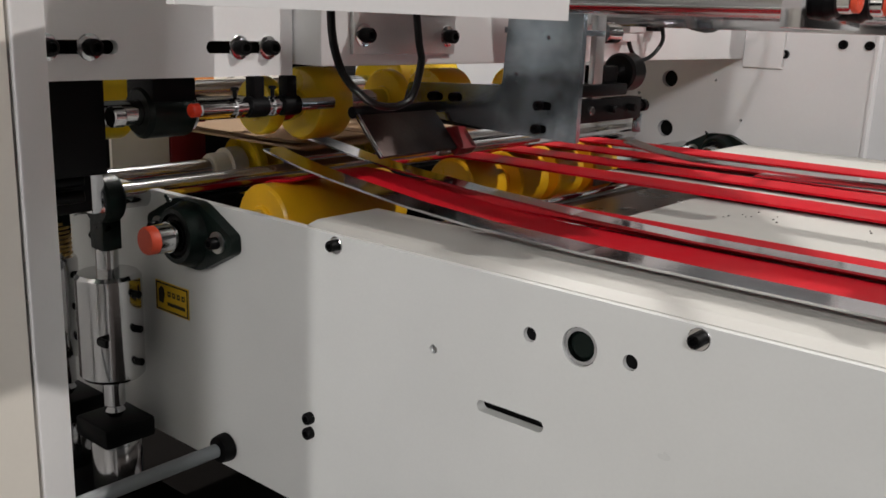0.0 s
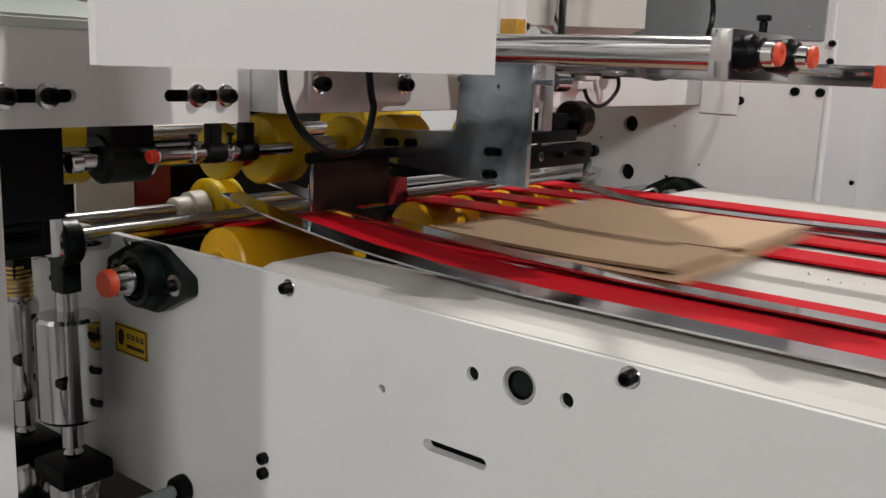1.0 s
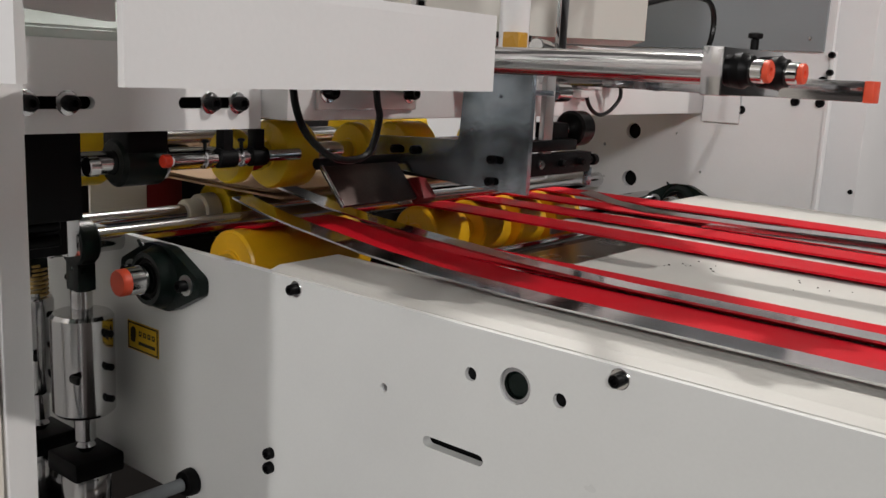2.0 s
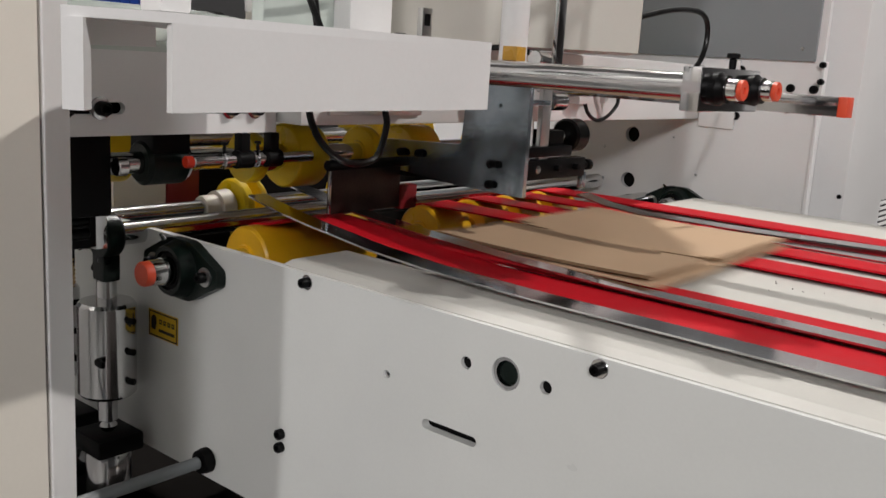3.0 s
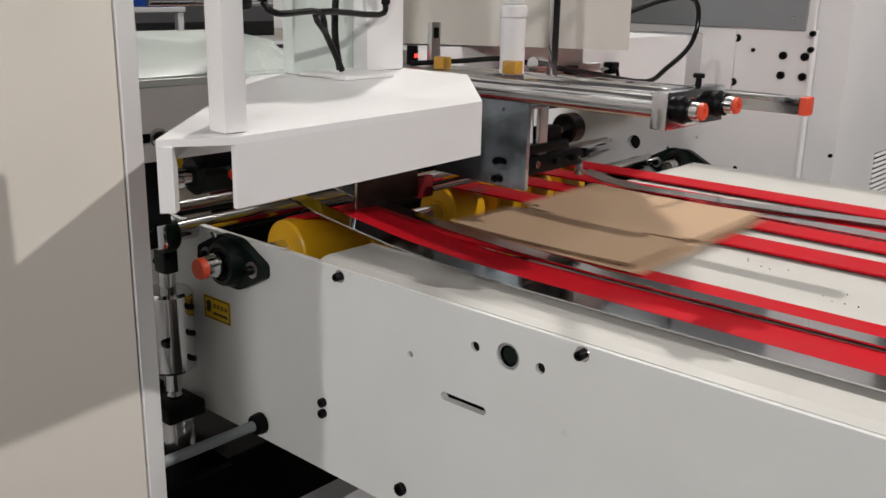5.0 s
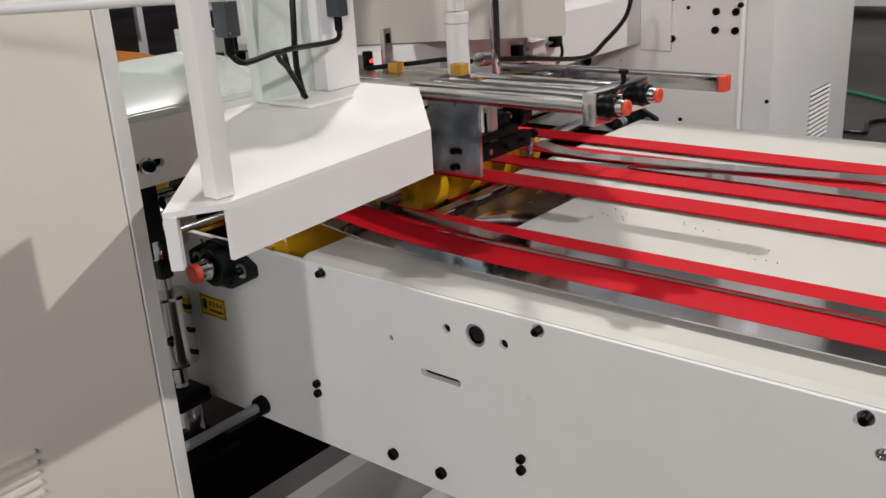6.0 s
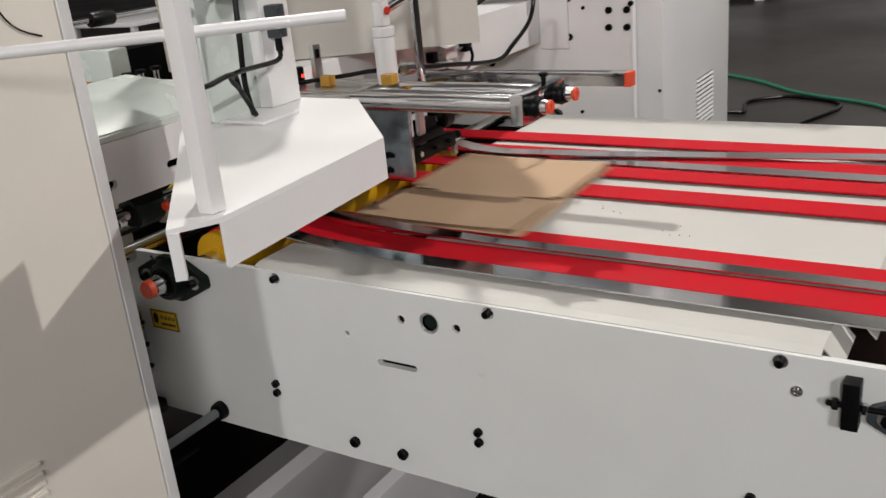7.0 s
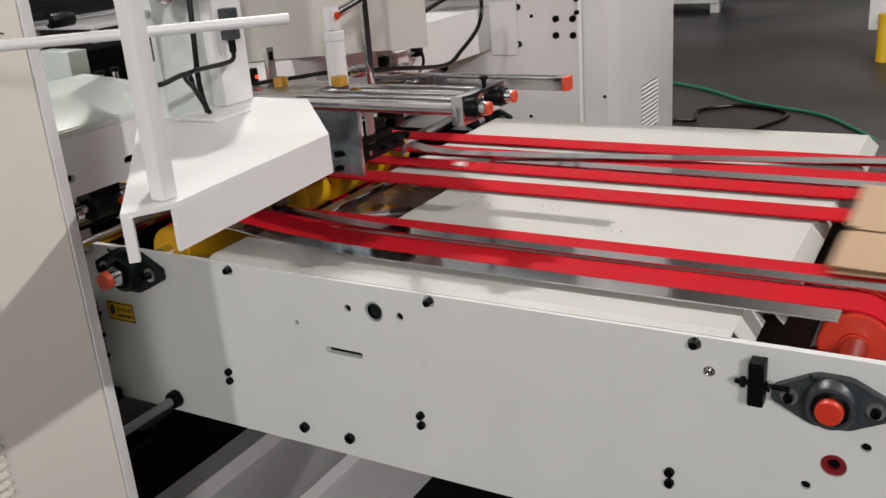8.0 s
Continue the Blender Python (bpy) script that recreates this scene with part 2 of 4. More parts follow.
def bolt(parent, at, out, r=0.0075, h=0.008, washer=True, name="bolt", mat=None):
    """A socket cap bolt with its washer, its head standing out of the surface at this place."""
    d = Vector(out).normalized()
    bm = lathe([(0, 0), (0, r), (h * 0.85, r), (h, r * 0.86), (h, r * 0.55), (h * 0.45, r * 0.5), (h * 0.45, 0)], Vector(at) + d * (0.0015 if washer else 0.0), d, 18)
    ob = part(name, bm, mat or BLACK, parent)
    if washer:
        part("washer", lathe([(-0.001, 0), (-0.001, r * 1.55), (0.0012, r * 1.55), (0.0018, r * 1.45), (0.0018, 0)], Vector(at), d, 20), STEEL, ob, "thin steel washer")
    return ob

# ---- the hall ----
solid("floor", box((-30, -30, -0.3), (30, 30, 0), 0), FLOOR, "dark grey polished concrete floor of the exhibition hall", "floor", kind="structure")
for nm, lo, hi in (("wall_north", (-30, 26, 0), (30, 26.3, 9)), ("wall_south", (-30, -26.3, 0), (30, -26, 9)),
                   ("wall_east", (26, -26, 0), (26.3, 26, 9)), ("wall_west", (-26.3, -26, 0), (-26, 26, 9))):
    solid(nm, box(lo, hi, 0), HALL, "plain grey wall of the exhibition hall", "wall", kind="structure")
solid("ceiling", box((-30, -30, 9), (30, 30, 9.3), 0), CEIL, "plain pale ceiling of the exhibition hall", "ceiling", kind="structure")


# ---- near side of the conveyor ----
def near_side():
    t = thing("conveyor_side_frame", (-0.6, 0.828, 0.485), "grey-white painted steel side frame of the conveyor with bolts and holes", "machine frame")
    outer = rounded([(-1.8, 0.485), (0.53, 0.485), (0.53, 0.893), (-1.8, 0.893)], [0, 0.03, 0.04, 0])
    holes = [circle(-0.502, 0.836, 0.0085), circle(-0.379, 0.837, 0.0085), circle(-0.439, 0.838, 0.0215, 32), stadium(-0.563, -0.484, 0.7335, 0.007),
             circle(0.375, 0.658, 0.008), circle(0.458, 0.748, 0.008), circle(0.414, 0.704, 0.020, 28), circle(-0.639, 0.783, 0.006, 14)]
    part("panel", sheet(outer, holes, "y", 0.82, 0.834), PLATE, t)
    for x, z in ((-0.808, 0.88), (-0.309, 0.88), (0.192, 0.88)):
        bolt(t, (x, 0.82, z), (0, -1, 0), 0.0075, 0.012)
    for x in (-0.856, -0.35, 0.154):
        bolt(t, (x, 0.82, 0.626), (0, -1, 0), 0.0085, 0.010, False)
        bolt(t, (x, 0.82, 0.604), (0, -1, 0), 0.0085, 0.010, False)
    for x, z in ((-0.655, 0.529), (-0.534, 0.530)):
        bolt(t, (x, 0.82, z), (0, -1, 0), 0.0115, 0.010, False)
    bolt(t, (0.217, 0.82, 0.834), (0, -1, 0), 0.006, 0.006, True, mat=STEEL)
    part("plug", lathe([(0, 0), (0, 0.0058), (0.008, 0.0058), (0.008, 0)], (-0.639, 0.823, 0.783), (0, 1, 0), 14), STEEL, t, "small steel plug")
    # black discs set into the holes as the shade of their depth
    for x, z in ((-0.502, 0.836), (-0.379, 0.837), (0.375, 0.658), (0.458, 0.748)):
        part("hole_dark_disc", lathe([(0, 0), (0, 0.0083), (0.006, 0.0083), (0.006, 0)], (x, 0.826, z), (0, 1, 0), 18), BLACK, t)
    part("sleeve", lathe([(0, 0.0205), (0, 0.0165), (0.012, 0.0165), (0.012, 0.0205)], (-0.439, 0.823, 0.838), (0, 1, 0), 30), STEEL, t, "grey ring inside the large hole")
    part("shaft_end", lathe([(0, 0), (0, 0.013), (0.003, 0.016), (0.02, 0.016)], (-0.439, 0.827, 0.838), (0, 1, 0), 30), CAST, t, "dark end of an inner shaft")
    part("red_bush", lathe([(0, 0.0195), (0, 0.010), (0.02, 0.009), (0.02, 0.0195)], (0.414, 0.824, 0.704), (0, 1, 0), 28), DARKRED, t, "dark red bush inside a hole")
    # black disc as the shade in the bush's bore
    part("bore_dark_disc", lathe([(0, 0), (0, 0.011), (0.006, 0.011)], (0.414, 0.832, 0.704), (0, 1, 0), 20), BLACK, t)
    # black sheet added behind the holes in place of the unlit inside
    part("hole_dark_sheet", box((-0.60, 0.838, 0.70), (0.20, 0.842, 0.865), 0), BLACK, t, "black sheet standing in for the dark inside behind the holes")
    return t


near_side()


def warning_label():
    t = thing("warning_label", (-1.178, 0.8185, 0.70), "yellow warning label with a black hand sign on the side frame", "label")
    part("sticker", box((-1.222, 0.8186, 0.700), (-1.134, 0.8199, 0.749), 0), LABEL, t)
    part("border", sheet([(-1.2205, 0.7015), (-1.1355, 0.7015), (-1.1355, 0.7475), (-1.2205, 0.7475)], [[(-1.218, 0.704), (-1.138, 0.704), (-1.138, 0.745), (-1.218, 0.745)]], "y", 0.8181, 0.8185), INK, t)
    hand = rounded([(-1.213, 0.715), (-1.201, 0.713), (-1.197, 0.728), (-1.199, 0.738), (-1.206, 0.741), (-1.213, 0.735)], 0.003)
    part("hand_sign", sheet(hand, [], "y", 0.8181, 0.8185), INK, t, "black hand-shaped sign")
    for k in range(4):
        x = -1.189 + k * 0.0125
        part("mark", sheet([(x, 0.727), (x + 0.008, 0.727), (x + 0.008, 0.7355), (x, 0.7355)], [[(x + 0.002, 0.730), (x + 0.006, 0.730), (x + 0.006, 0.733), (x + 0.002, 0.733)]], "y", 0.8181, 0.8185), INK, t)
    part("text_bar", box((-1.190, 0.8181, 0.712), (-1.143, 0.8185, 0.7175), 0), INK, t)


warning_label()


def flange_bearing(name, x, y, z, s, mat, cap, label, out=-1, k=1.0, stub=0.074):
    """A two-bolt flange bearing on a side frame; out is the way along y in which it stands out."""
    t = thing(name, (x, y, z), label, "bearing")
    w, r = 0.104 * k, 0.051 * k
    outline = rounded([(x - w, z - 0.013 * k), (x - 0.030 * k, z - r), (x + 0.030 * k, z - r), (x + w, z - 0.013 * k), (x + w, z + 0.013 * k), (x + 0.030 * k, z + r), (x - 0.030 * k, z + r), (x - w, z + 0.013 * k)],
                      [0.012 * k, 0.05 * k, 0.05 * k, 0.012 * k, 0.012 * k, 0.05 * k, 0.05 * k, 0.012 * k], 6)
    part("flange", sheet(outline, [], "y", *sorted((y, y + out * 0.018 * k))), mat, t)
    d = (0, out, 0)
    part("housing", lathe([(0.016 * k, r * 1.0), (0.022 * k, r * 0.93), (0.036 * k, r * 0.86), (0.041 * k, r * 0.80), (0.041 * k, r * 0.66), (0.034 * k, r * 0.64)], (x, y, z), d, 40), mat, t)
    part("inner_ring", lathe([(0.034 * k, r * 0.64), (0.034 * k, r * 0.45), (0.052 * k, r * 0.45), (0.052 * k, s * 1.0)], (x, y, z), d, 36), CHROME, t, "bright steel inner ring")
    part("seal", lathe([(0.0355 * k, r * 0.63), (0.0375 * k, r * 0.55), (0.0365 * k, r * 0.46)], (x, y, z), d, 36), BLACK, t)
    part("shaft_stub", lathe([(0.0, s), (stub * k - 0.002, s), (stub * k, s * 0.94), (stub * k, 0)], (x, y, z), d, 30), CHROME, t)
    part("end_cap", lathe([(stub * k + 0.0002, 0), (stub * k + 0.0002, s * 0.97), (stub * k + 0.012, s * 0.97), (stub * k + 0.015, s * 0.88), (stub * k + 0.015, 0)], (x, y, z), d, 28), cap, t, "orange protective end cap")
    for sx in (-1, 1):
        bx = x + sx * 0.073 * k
        part("washer", lathe([(0.018 * k, 0.016 * k), (0.0205 * k, 0.016 * k), (0.0205 * k, 0.0)], (bx, y, z), d, 20), ALU, t)
        bolt(t, (bx, y + out * 0.0205 * k, z), d, 0.009 * k, 0.014 * k, False)
    part("grease_nipple", lathe([(0, 0.004), (0.006, 0.004), (0.008, 0.0025), (0.012, 0.003), (0.014, 0)], (x - 0.03 * k, y + out * 0.025 * k, z + 0.045 * k), (-0.5, out * 0.4, 0.8), 10), CAST, t)
    return t


flange_bearing("flange_bearing", -1.107, 0.82, 0.845, 0.0215, CAST, ORANGE, "dark green cast two-bolt flange bearing with an orange shaft cap")
flange_bearing("flange_bearing", -0.995, 2.418, 0.845, 0.0215, CAST, CHROME, "dark green cast two-bolt flange bearing on the far side frame")
flange_bearing("flange_bearing", 0.406, 0.82, 0.822, 0.021, SLATE, REDPULLEY, "slate grey cast flange bearing with a red shaft end", k=0.85, stub=0.042)


def belt_tensioner():
    t = thing("belt_tensioner", (0.296, 0.82, 0.80), "black tensioner block with an adjusting screw on the side frame", "tensioner")
    part("block", box((0.284, 0.79, 0.800), (0.308, 0.8195, 0.876), 0.002), BLACK, t)
    part("screw", rod((0.262, 0.80, 0.836), (0.345, 0.80, 0.836), 0.0045), BLACK, t)
    part("nut", rod((0.311, 0.80, 0.836), (0.319, 0.80, 0.836), 0.009, 6), STEEL, t)
    part("lock_nut", rod((0.270, 0.80, 0.836), (0.279, 0.80, 0.836), 0.009, 6), BLACK, t)


belt_tensioner()


# ---- decks ----
def deck(name, x0, x1, y0, y1, label, lip=False, flap=True, left=False):
    t = thing(name, ((x0 + x1) / 2, (y0 + y1) / 2, 0.894), label, "deck plate")
    line = [(x0, 0.897)] + ([(x1, 0.897), (x1 + 0.026, 0.868)] if flap else [(x1, 0.897)])
    part("top_sheet", ribbon(line, y0, y1, 0.003), CREAM, t)
    if lip:
        bm = bmesh.new()
        q = [(y0, 0.900), (y0 - 0.018, 0.8945), (y0 - 0.018, 0.890), (y0, 0.8955)]
        a = [bm.verts.new((x0, y, z)) for y, z in q]
        b = [bm.verts.new((x1, y, z)) for y, z in q]
        for k in range(4):
            bm.faces.new((a[k], b[k], b[(k + 1) % 4], a[(k + 1) % 4]))
        bm.faces.new(a)
        bm.faces.new(b[::-1])
        part("folded_lip", bm, CREAM, t)
    if left:
        part("end_fold", box((x0 - 0.001, y0, 0.875), (x0 + 0.002, y1, 0.8965), 0), CREAM, t)
    return t


deck("deck_strip", -0.872, 0.247, 0.846, 0.962, "cream painted sheet strip along the near edge of the conveyor", lip=True, left=True)
deck("deck_sheet", -0.600, 0.278, 0.964, 1.508, "cream painted sheet deck between the red belts", left=True)
deck("deck_sheet", -0.845, 0.300, 1.510, 2.20, "cream painted sheet deck below the far red belts", left=True)

# ---- belts, guide strips and their rollers ----
BELTS = [(0.966, 1.050), (1.072, 1.155), (1.415, 1.497), (1.572, 1.648), (1.712, 1.790), (1.853, 1.938)]
TOP = 0.9095
SX, SZ, SR = -1.10, 0.845, 0.0605     # infeed shaft
PX, PZ, PR = 0.418, 0.846, 0.0605     # outfeed shaft


def belt_line(n=14):
    up = [(SX + SR * math.sin(a) * -1, SZ + SR * math.cos(a)) for a in [math.pi * (1 - i / n) for i in range(n + 1)]]
    up += [(SX + (PX - SX) * i / 10, SZ + SR + (PZ + PR - SZ - SR) * i / 10) for i in range(1, 10)]
    up += [(PX + PR * math.sin(a), PZ + PR * math.cos(a)) for a in [math.pi * i / n for i in range(n + 1)]]
    return up


def raised_line(n=14):
    """The near belt climbs from the infeed roller over a hump and comes down along the bent guide strips."""
    up = [(SX - SR * math.sin(a), SZ + SR * math.cos(a)) for a in [math.pi * (1 - i / n) for i in range(n + 1)]]
    up += [(-1.075, 0.9085), (-1.045, 0.917), (-1.015, 0.9275), (-0.985, 0.9335), (-0.95, 0.9335), (-0.91, 0.9295), (-0.84, 0.922), (-0.77, 0.915), (-0.69, 0.9095), (-0.60, 0.9058)]
    up += [(-0.60 + (PX + 0.60) * i / 8, SZ + SR) for i in range(1, 8)]
    up += [(PX + PR * math.sin(a), PZ + PR * math.cos(a)) for a in [math.pi * i / n for i in range(n + 1)]]
    return up


for y0, y1 in BELTS:
    t = thing("conveyor_belt", (-0.34, (y0 + y1) / 2, 0.78), "flat red conveyor belt running over yellow and red pulleys", "belt", "red conveyor belts")
    part("upper_run", ribbon(raised_line() if y0 < 1.0 else belt_line(), y0, y1, 0.004), RED, t)
    part("return_run", ribbon([(PX, PZ - PR), (0.24, 0.70), (-0.9, 0.70), (SX, SZ - SR)], y0, y1, 0.004), RED, t)


def roller(name, x, z, r, y0, y1, mat, label, bore=0.0215, group="", flange=0.0):
    """A pulley with a raised rim, a recessed face and a hub round its shaft."""
    w = y1 - y0
    t = thing(name, (x, (y0 + y1) / 2, z - r), label, "roller", group)
    part("tyre", lathe([(0, bore), (0, r * 0.93), (0.0012, r * 0.955), (0.005, r), (w - 0.005, r), (w - 0.0012, r * 0.955), (w, r * 0.93), (w, bore)], (x, y0, z), (0, 1, 0), 44), mat, t)
    part("hub", lathe([(-0.004, bore), (-0.004, bore * 1.22), (0.002, bore * 1.3), (w - 0.002, bore * 1.3), (w + 0.004, bore * 1.22), (w + 0.004, bore)], (x, y0, z), (0, 1, 0), 30), mat, t)
    return t


def shaft(name, x, z, y0, y1, r, label, mat=CHROME):
    return solid(name, rod((x, y0, z), (x, y1, z), r, 36), mat, label, "shaft")


shaft("infeed_shaft", SX, SZ, 0.83, 2.41, 0.0213, "polished steel shaft carrying the yellow belt rollers")
shaft("outfeed_shaft", PX, PZ, 0.84, 2.41, 0.0205, "polished steel shaft carrying the red belt pulleys")
for y0, y1 in ((0.935, 1.215), (1.400, 1.510), (1.560, 1.660), (1.700, 1.800), (1.842, 1.950)):
    roller("belt_roller", SX, SZ, SR, y0, y1, YELLOW, "yellow polyurethane roller on the infeed shaft", group="yellow belt rollers")
for y0, y1 in BELTS:
    roller("belt_pulley", PX, PZ, PR, y0 - 0.006, y1 + 0.006, REDPULLEY, "red belt pulley on the outfeed shaft", 0.021, "red belt pulleys")

# guide strips of bright steel along the belts, their infeed ends bent up
def guide(y0, y1, line, label, skew=0.0, taper=0.0):
    mid = (y0 + y1) / 2
    t = thing("guide_strip", ((line[0][0] + line[-1][0]) / 2, mid, 0.906), label, "guide strip", "steel guide strips")
    bend = max(i for i, p in enumerate(line) if p[0] <= -0.5)
    for name, piece in (("bent_end", line[:bend + 1]), ("flat_run", line[bend:])):
        if len(piece) < 2:
            continue
        bm = ribbon(piece, y0, y1, 0.003)
        for v in bm.verts:
            if v.co.x < -0.5:
                v.co.y = mid + (v.co.y - mid) * (1 - taper * min(1, (-0.5 - v.co.x) / 0.4))
            v.co.y += skew * (v.co.x - line[0][0])
        part(name, bm, STEEL, t)
    return t


guide(0.912, 0.957, [(-1.07, 0.964), (-1.03, 0.955), (-0.98, 0.946), (-0.92, 0.938), (-0.85, 0.930), (-0.78, 0.922), (-0.66, 0.914), (-0.5, 0.910), (0.395, 0.909)], "bright steel guide strip with its end bent up", taper=0.12)
guide(1.047, 1.081, [(-1.17, 0.978), (-1.13, 0.969), (-0.99, 0.948), (-0.917, 0.940), (-0.78, 0.930), (-0.6, 0.920), (-0.44, 0.9155), (0.50, 0.9145)], "bright steel guide strip bent up between two near belts", taper=-0.15)
guide(1.656, 1.705, [(-0.60, 0.910), (-0.4, 0.9105), (0.45, 0.9105)], "long bright steel guide strip between the far red belts")
guide(1.635, 1.685, [(-0.86, 0.945), (-0.80, 0.930), (-0.72, 0.921), (-0.5, 0.917), (0.45, 0.917)], "bright steel guide strip lying askew over a far red belt", 0.165)

# tray under the gap between rollers and deck
t = thing("inner_tray", (-0.82, 1.5, 0.80), "oil-stained sheet steel tray inside the conveyor below the rollers", "tray")
part("floor_sheet", box((-1.02, 0.86, 0.800), (-0.58, 2.38, 0.806), 0.001), TRAY, t)
part("cross_angle", box((-0.70, 0.90, 0.806), (-0.66, 2.3, 0.842), 0.002), ALU, t, "bright aluminium cross angle")
part("cross_bar", rod((-0.90, 0.86, 0.838), (-0.90, 2.40, 0.838), 0.012), CHROME, t)
part("outfeed_pan", box((0.262, 0.86, 0.838), (0.350, 2.38, 0.842), 0.001), GATE, t, "dark pan before the outfeed pulleys")
part("pan_edge", box((0.255, 0.86, 0.80), (0.2615, 2.38, 0.842), 0.001), GATE, t)
part("stripper_plate", box((-0.80, 1.18, 0.850), (-0.62, 1.39, 0.854), 0.001), STEEL, t)


# ---- far side of the conveyor ----
def far_side():
    t = thing("far_side_frame", (-1.2, 2.42, 0.3), "white painted steel side frame on the far side of the machine", "machine frame")
    outer = [(-2.4, 0.3), (-0.637, 0.3), (-0.637, 1.62), (-2.4, 1.62)]
    holes = [circle(-1.164, 1.031, 0.023, 28), circle(-1.165, 0.894, 0.023, 28), circle(-1.03, 1.035, 0.0035, 10), circle(-0.95, 0.935, 0.004, 10), circle(-1.255, 0.985, 0.005, 10), circle(-1.275, 0.885, 0.006, 10), circle(-1.25, 0.890, 0.004, 10)]
    part("panel", sheet(outer, holes, "y", 2.418, 2.436), PAINT, t)
    part("edge_strip", box((-0.6365, 2.410, 0.3), (-0.628, 2.438, 1.27), 0.001), PAINT, t, "bright white edge of the frame")
    # black sheet added so that the far frame's holes look unlit
    part("hole_dark_sheet", box((-1.3, 2.44, 0.85), (-0.93, 2.445, 1.08), 0), BLACK, t)
    for x, z in ((-0.711, 1.197), (-0.650, 1.197), (-0.712, 1.142), (-0.650, 1.142), (-0.852, 1.238), (-0.852, 1.112)):
        bolt(t, (x, 2.418, z), (0, -1, 0), 0.011, 0.010, False)
    for x, z in ((-0.801, 1.207), (-0.817, 0.86)):
        bolt(t, (x, 2.418, z), (0, -1, 0), 0.006, 0.005, False)
    for z in (1.261, 1.218):
        bolt(t, (-0.632, 2.410, z), (0, -1, 0), 0.008, 0.014, False)
    return t


far_side()
t = thing("grey_panel", (-1.28, 2.411, 1.268), "plain dark grey panel above the far side frame", "panel")
part("sheet", box((-1.9, 2.405, 1.268), (-0.655, 2.417, 1.75), 0.002), GREYPANEL, t)
for x in (-0.69, -1.2, -1.7):
    part("screw", rod((x, 2.406, 1.30), (x, 2.402, 1.30), 0.005, 12), STEEL, t)
# black plates put the shade inside the machine into colour, behind the rollers and below the shafts
t = thing("inner_dark_plates", (-1.7, 1.6, 0.3), "black plates standing in for the shade behind the rollers and shafts", "housing")
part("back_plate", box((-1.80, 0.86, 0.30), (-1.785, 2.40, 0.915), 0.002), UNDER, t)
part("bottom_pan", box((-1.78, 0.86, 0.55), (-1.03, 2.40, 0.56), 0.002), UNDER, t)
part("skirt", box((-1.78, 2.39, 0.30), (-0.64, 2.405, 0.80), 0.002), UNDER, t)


def far_cabinet():
    t = thing("control_cabinet", (-1.0, 2.9, 0), "tall off-white control cabinet with louvres behind the machine", "cabinet")
    part("body", box((-1.9, 2.50, 0.05), (-0.56, 3.28, 2.1), 0.006), PAINT, t)
    part("plinth", box((-1.88, 2.52, 0), (-0.58, 3.26, 0.05), 0), BLACK, t)
    for k in range(11):
        z = 0.705 + k * 0.0165
        bm = bmesh.new()
        q = [(-0.5605, z), (-0.553, z + 0.004), (-0.553, z + 0.006), (-0.5605, z + 0.012)]
        a = [bm.verts.new((x, 2.86, zz)) for x, zz in q]
        b = [bm.verts.new((x, 3.06, zz)) for x, zz in q]
        for i in range(4):
            bm.faces.new((a[i], b[i], b[(i + 1) % 4], a[(i + 1) % 4]))
        bm.faces.new(a)
        bm.faces.new(b[::-1])
        part("louvre", bm, PAINT, t)
    part("vent_screen", box((-0.5605, 2.86, 0.70), (-0.5598, 3.06, 0.885), 0), BLACK, t)
    bolt(t, (-0.573, 2.50, 0.92), (0, -1, 0), 0.006, 0.004, False)


far_cabinet()


# ---- cabinet beside the camera ----
def near_cabinet():
    t = thing("machine_cabinet", (-1.1, -0.2, 0), "beige painted machine cabinet with a door seam and louvres", "cabinet")
    part("door", box((-0.69, -1.2, 0.10), (-0.65, 0.352, 2.2), 0.002), BEIGE, t)
    part("corner_post", sheet(rounded([(-0.69, 0.3555), (-0.65, 0.3555), (-0.685, 0.401), (-0.80, 0.401), (-0.80, 0.38), (-0.69, 0.36)], [0, 0.003, 0.006, 0, 0, 0]), [], "z", 0.02, 2.2), PAINT, t, "off-white chamfered corner post")
    part("body", box((-2.3, -1.2, 0.02), (-0.691, 0.3545, 2.2), 0.002), PAINT, t)
    for k in range(9):
        z = 0.748 + k * 0.016
        part("louvre", box((-0.6502, 0.0, z), (-0.644, 0.155, z + 0.007), 0.0015), BEIGE, t)
    part("cable", tube([(-0.648, 0.23, 1.62), (-0.648, 0.255, 1.52), (-0.648, 0.28, 1.47), (-0.648, 0.32, 1.45)], 0.0012, 6), BLACK, t)
    return t


set_back(near_cabinet())


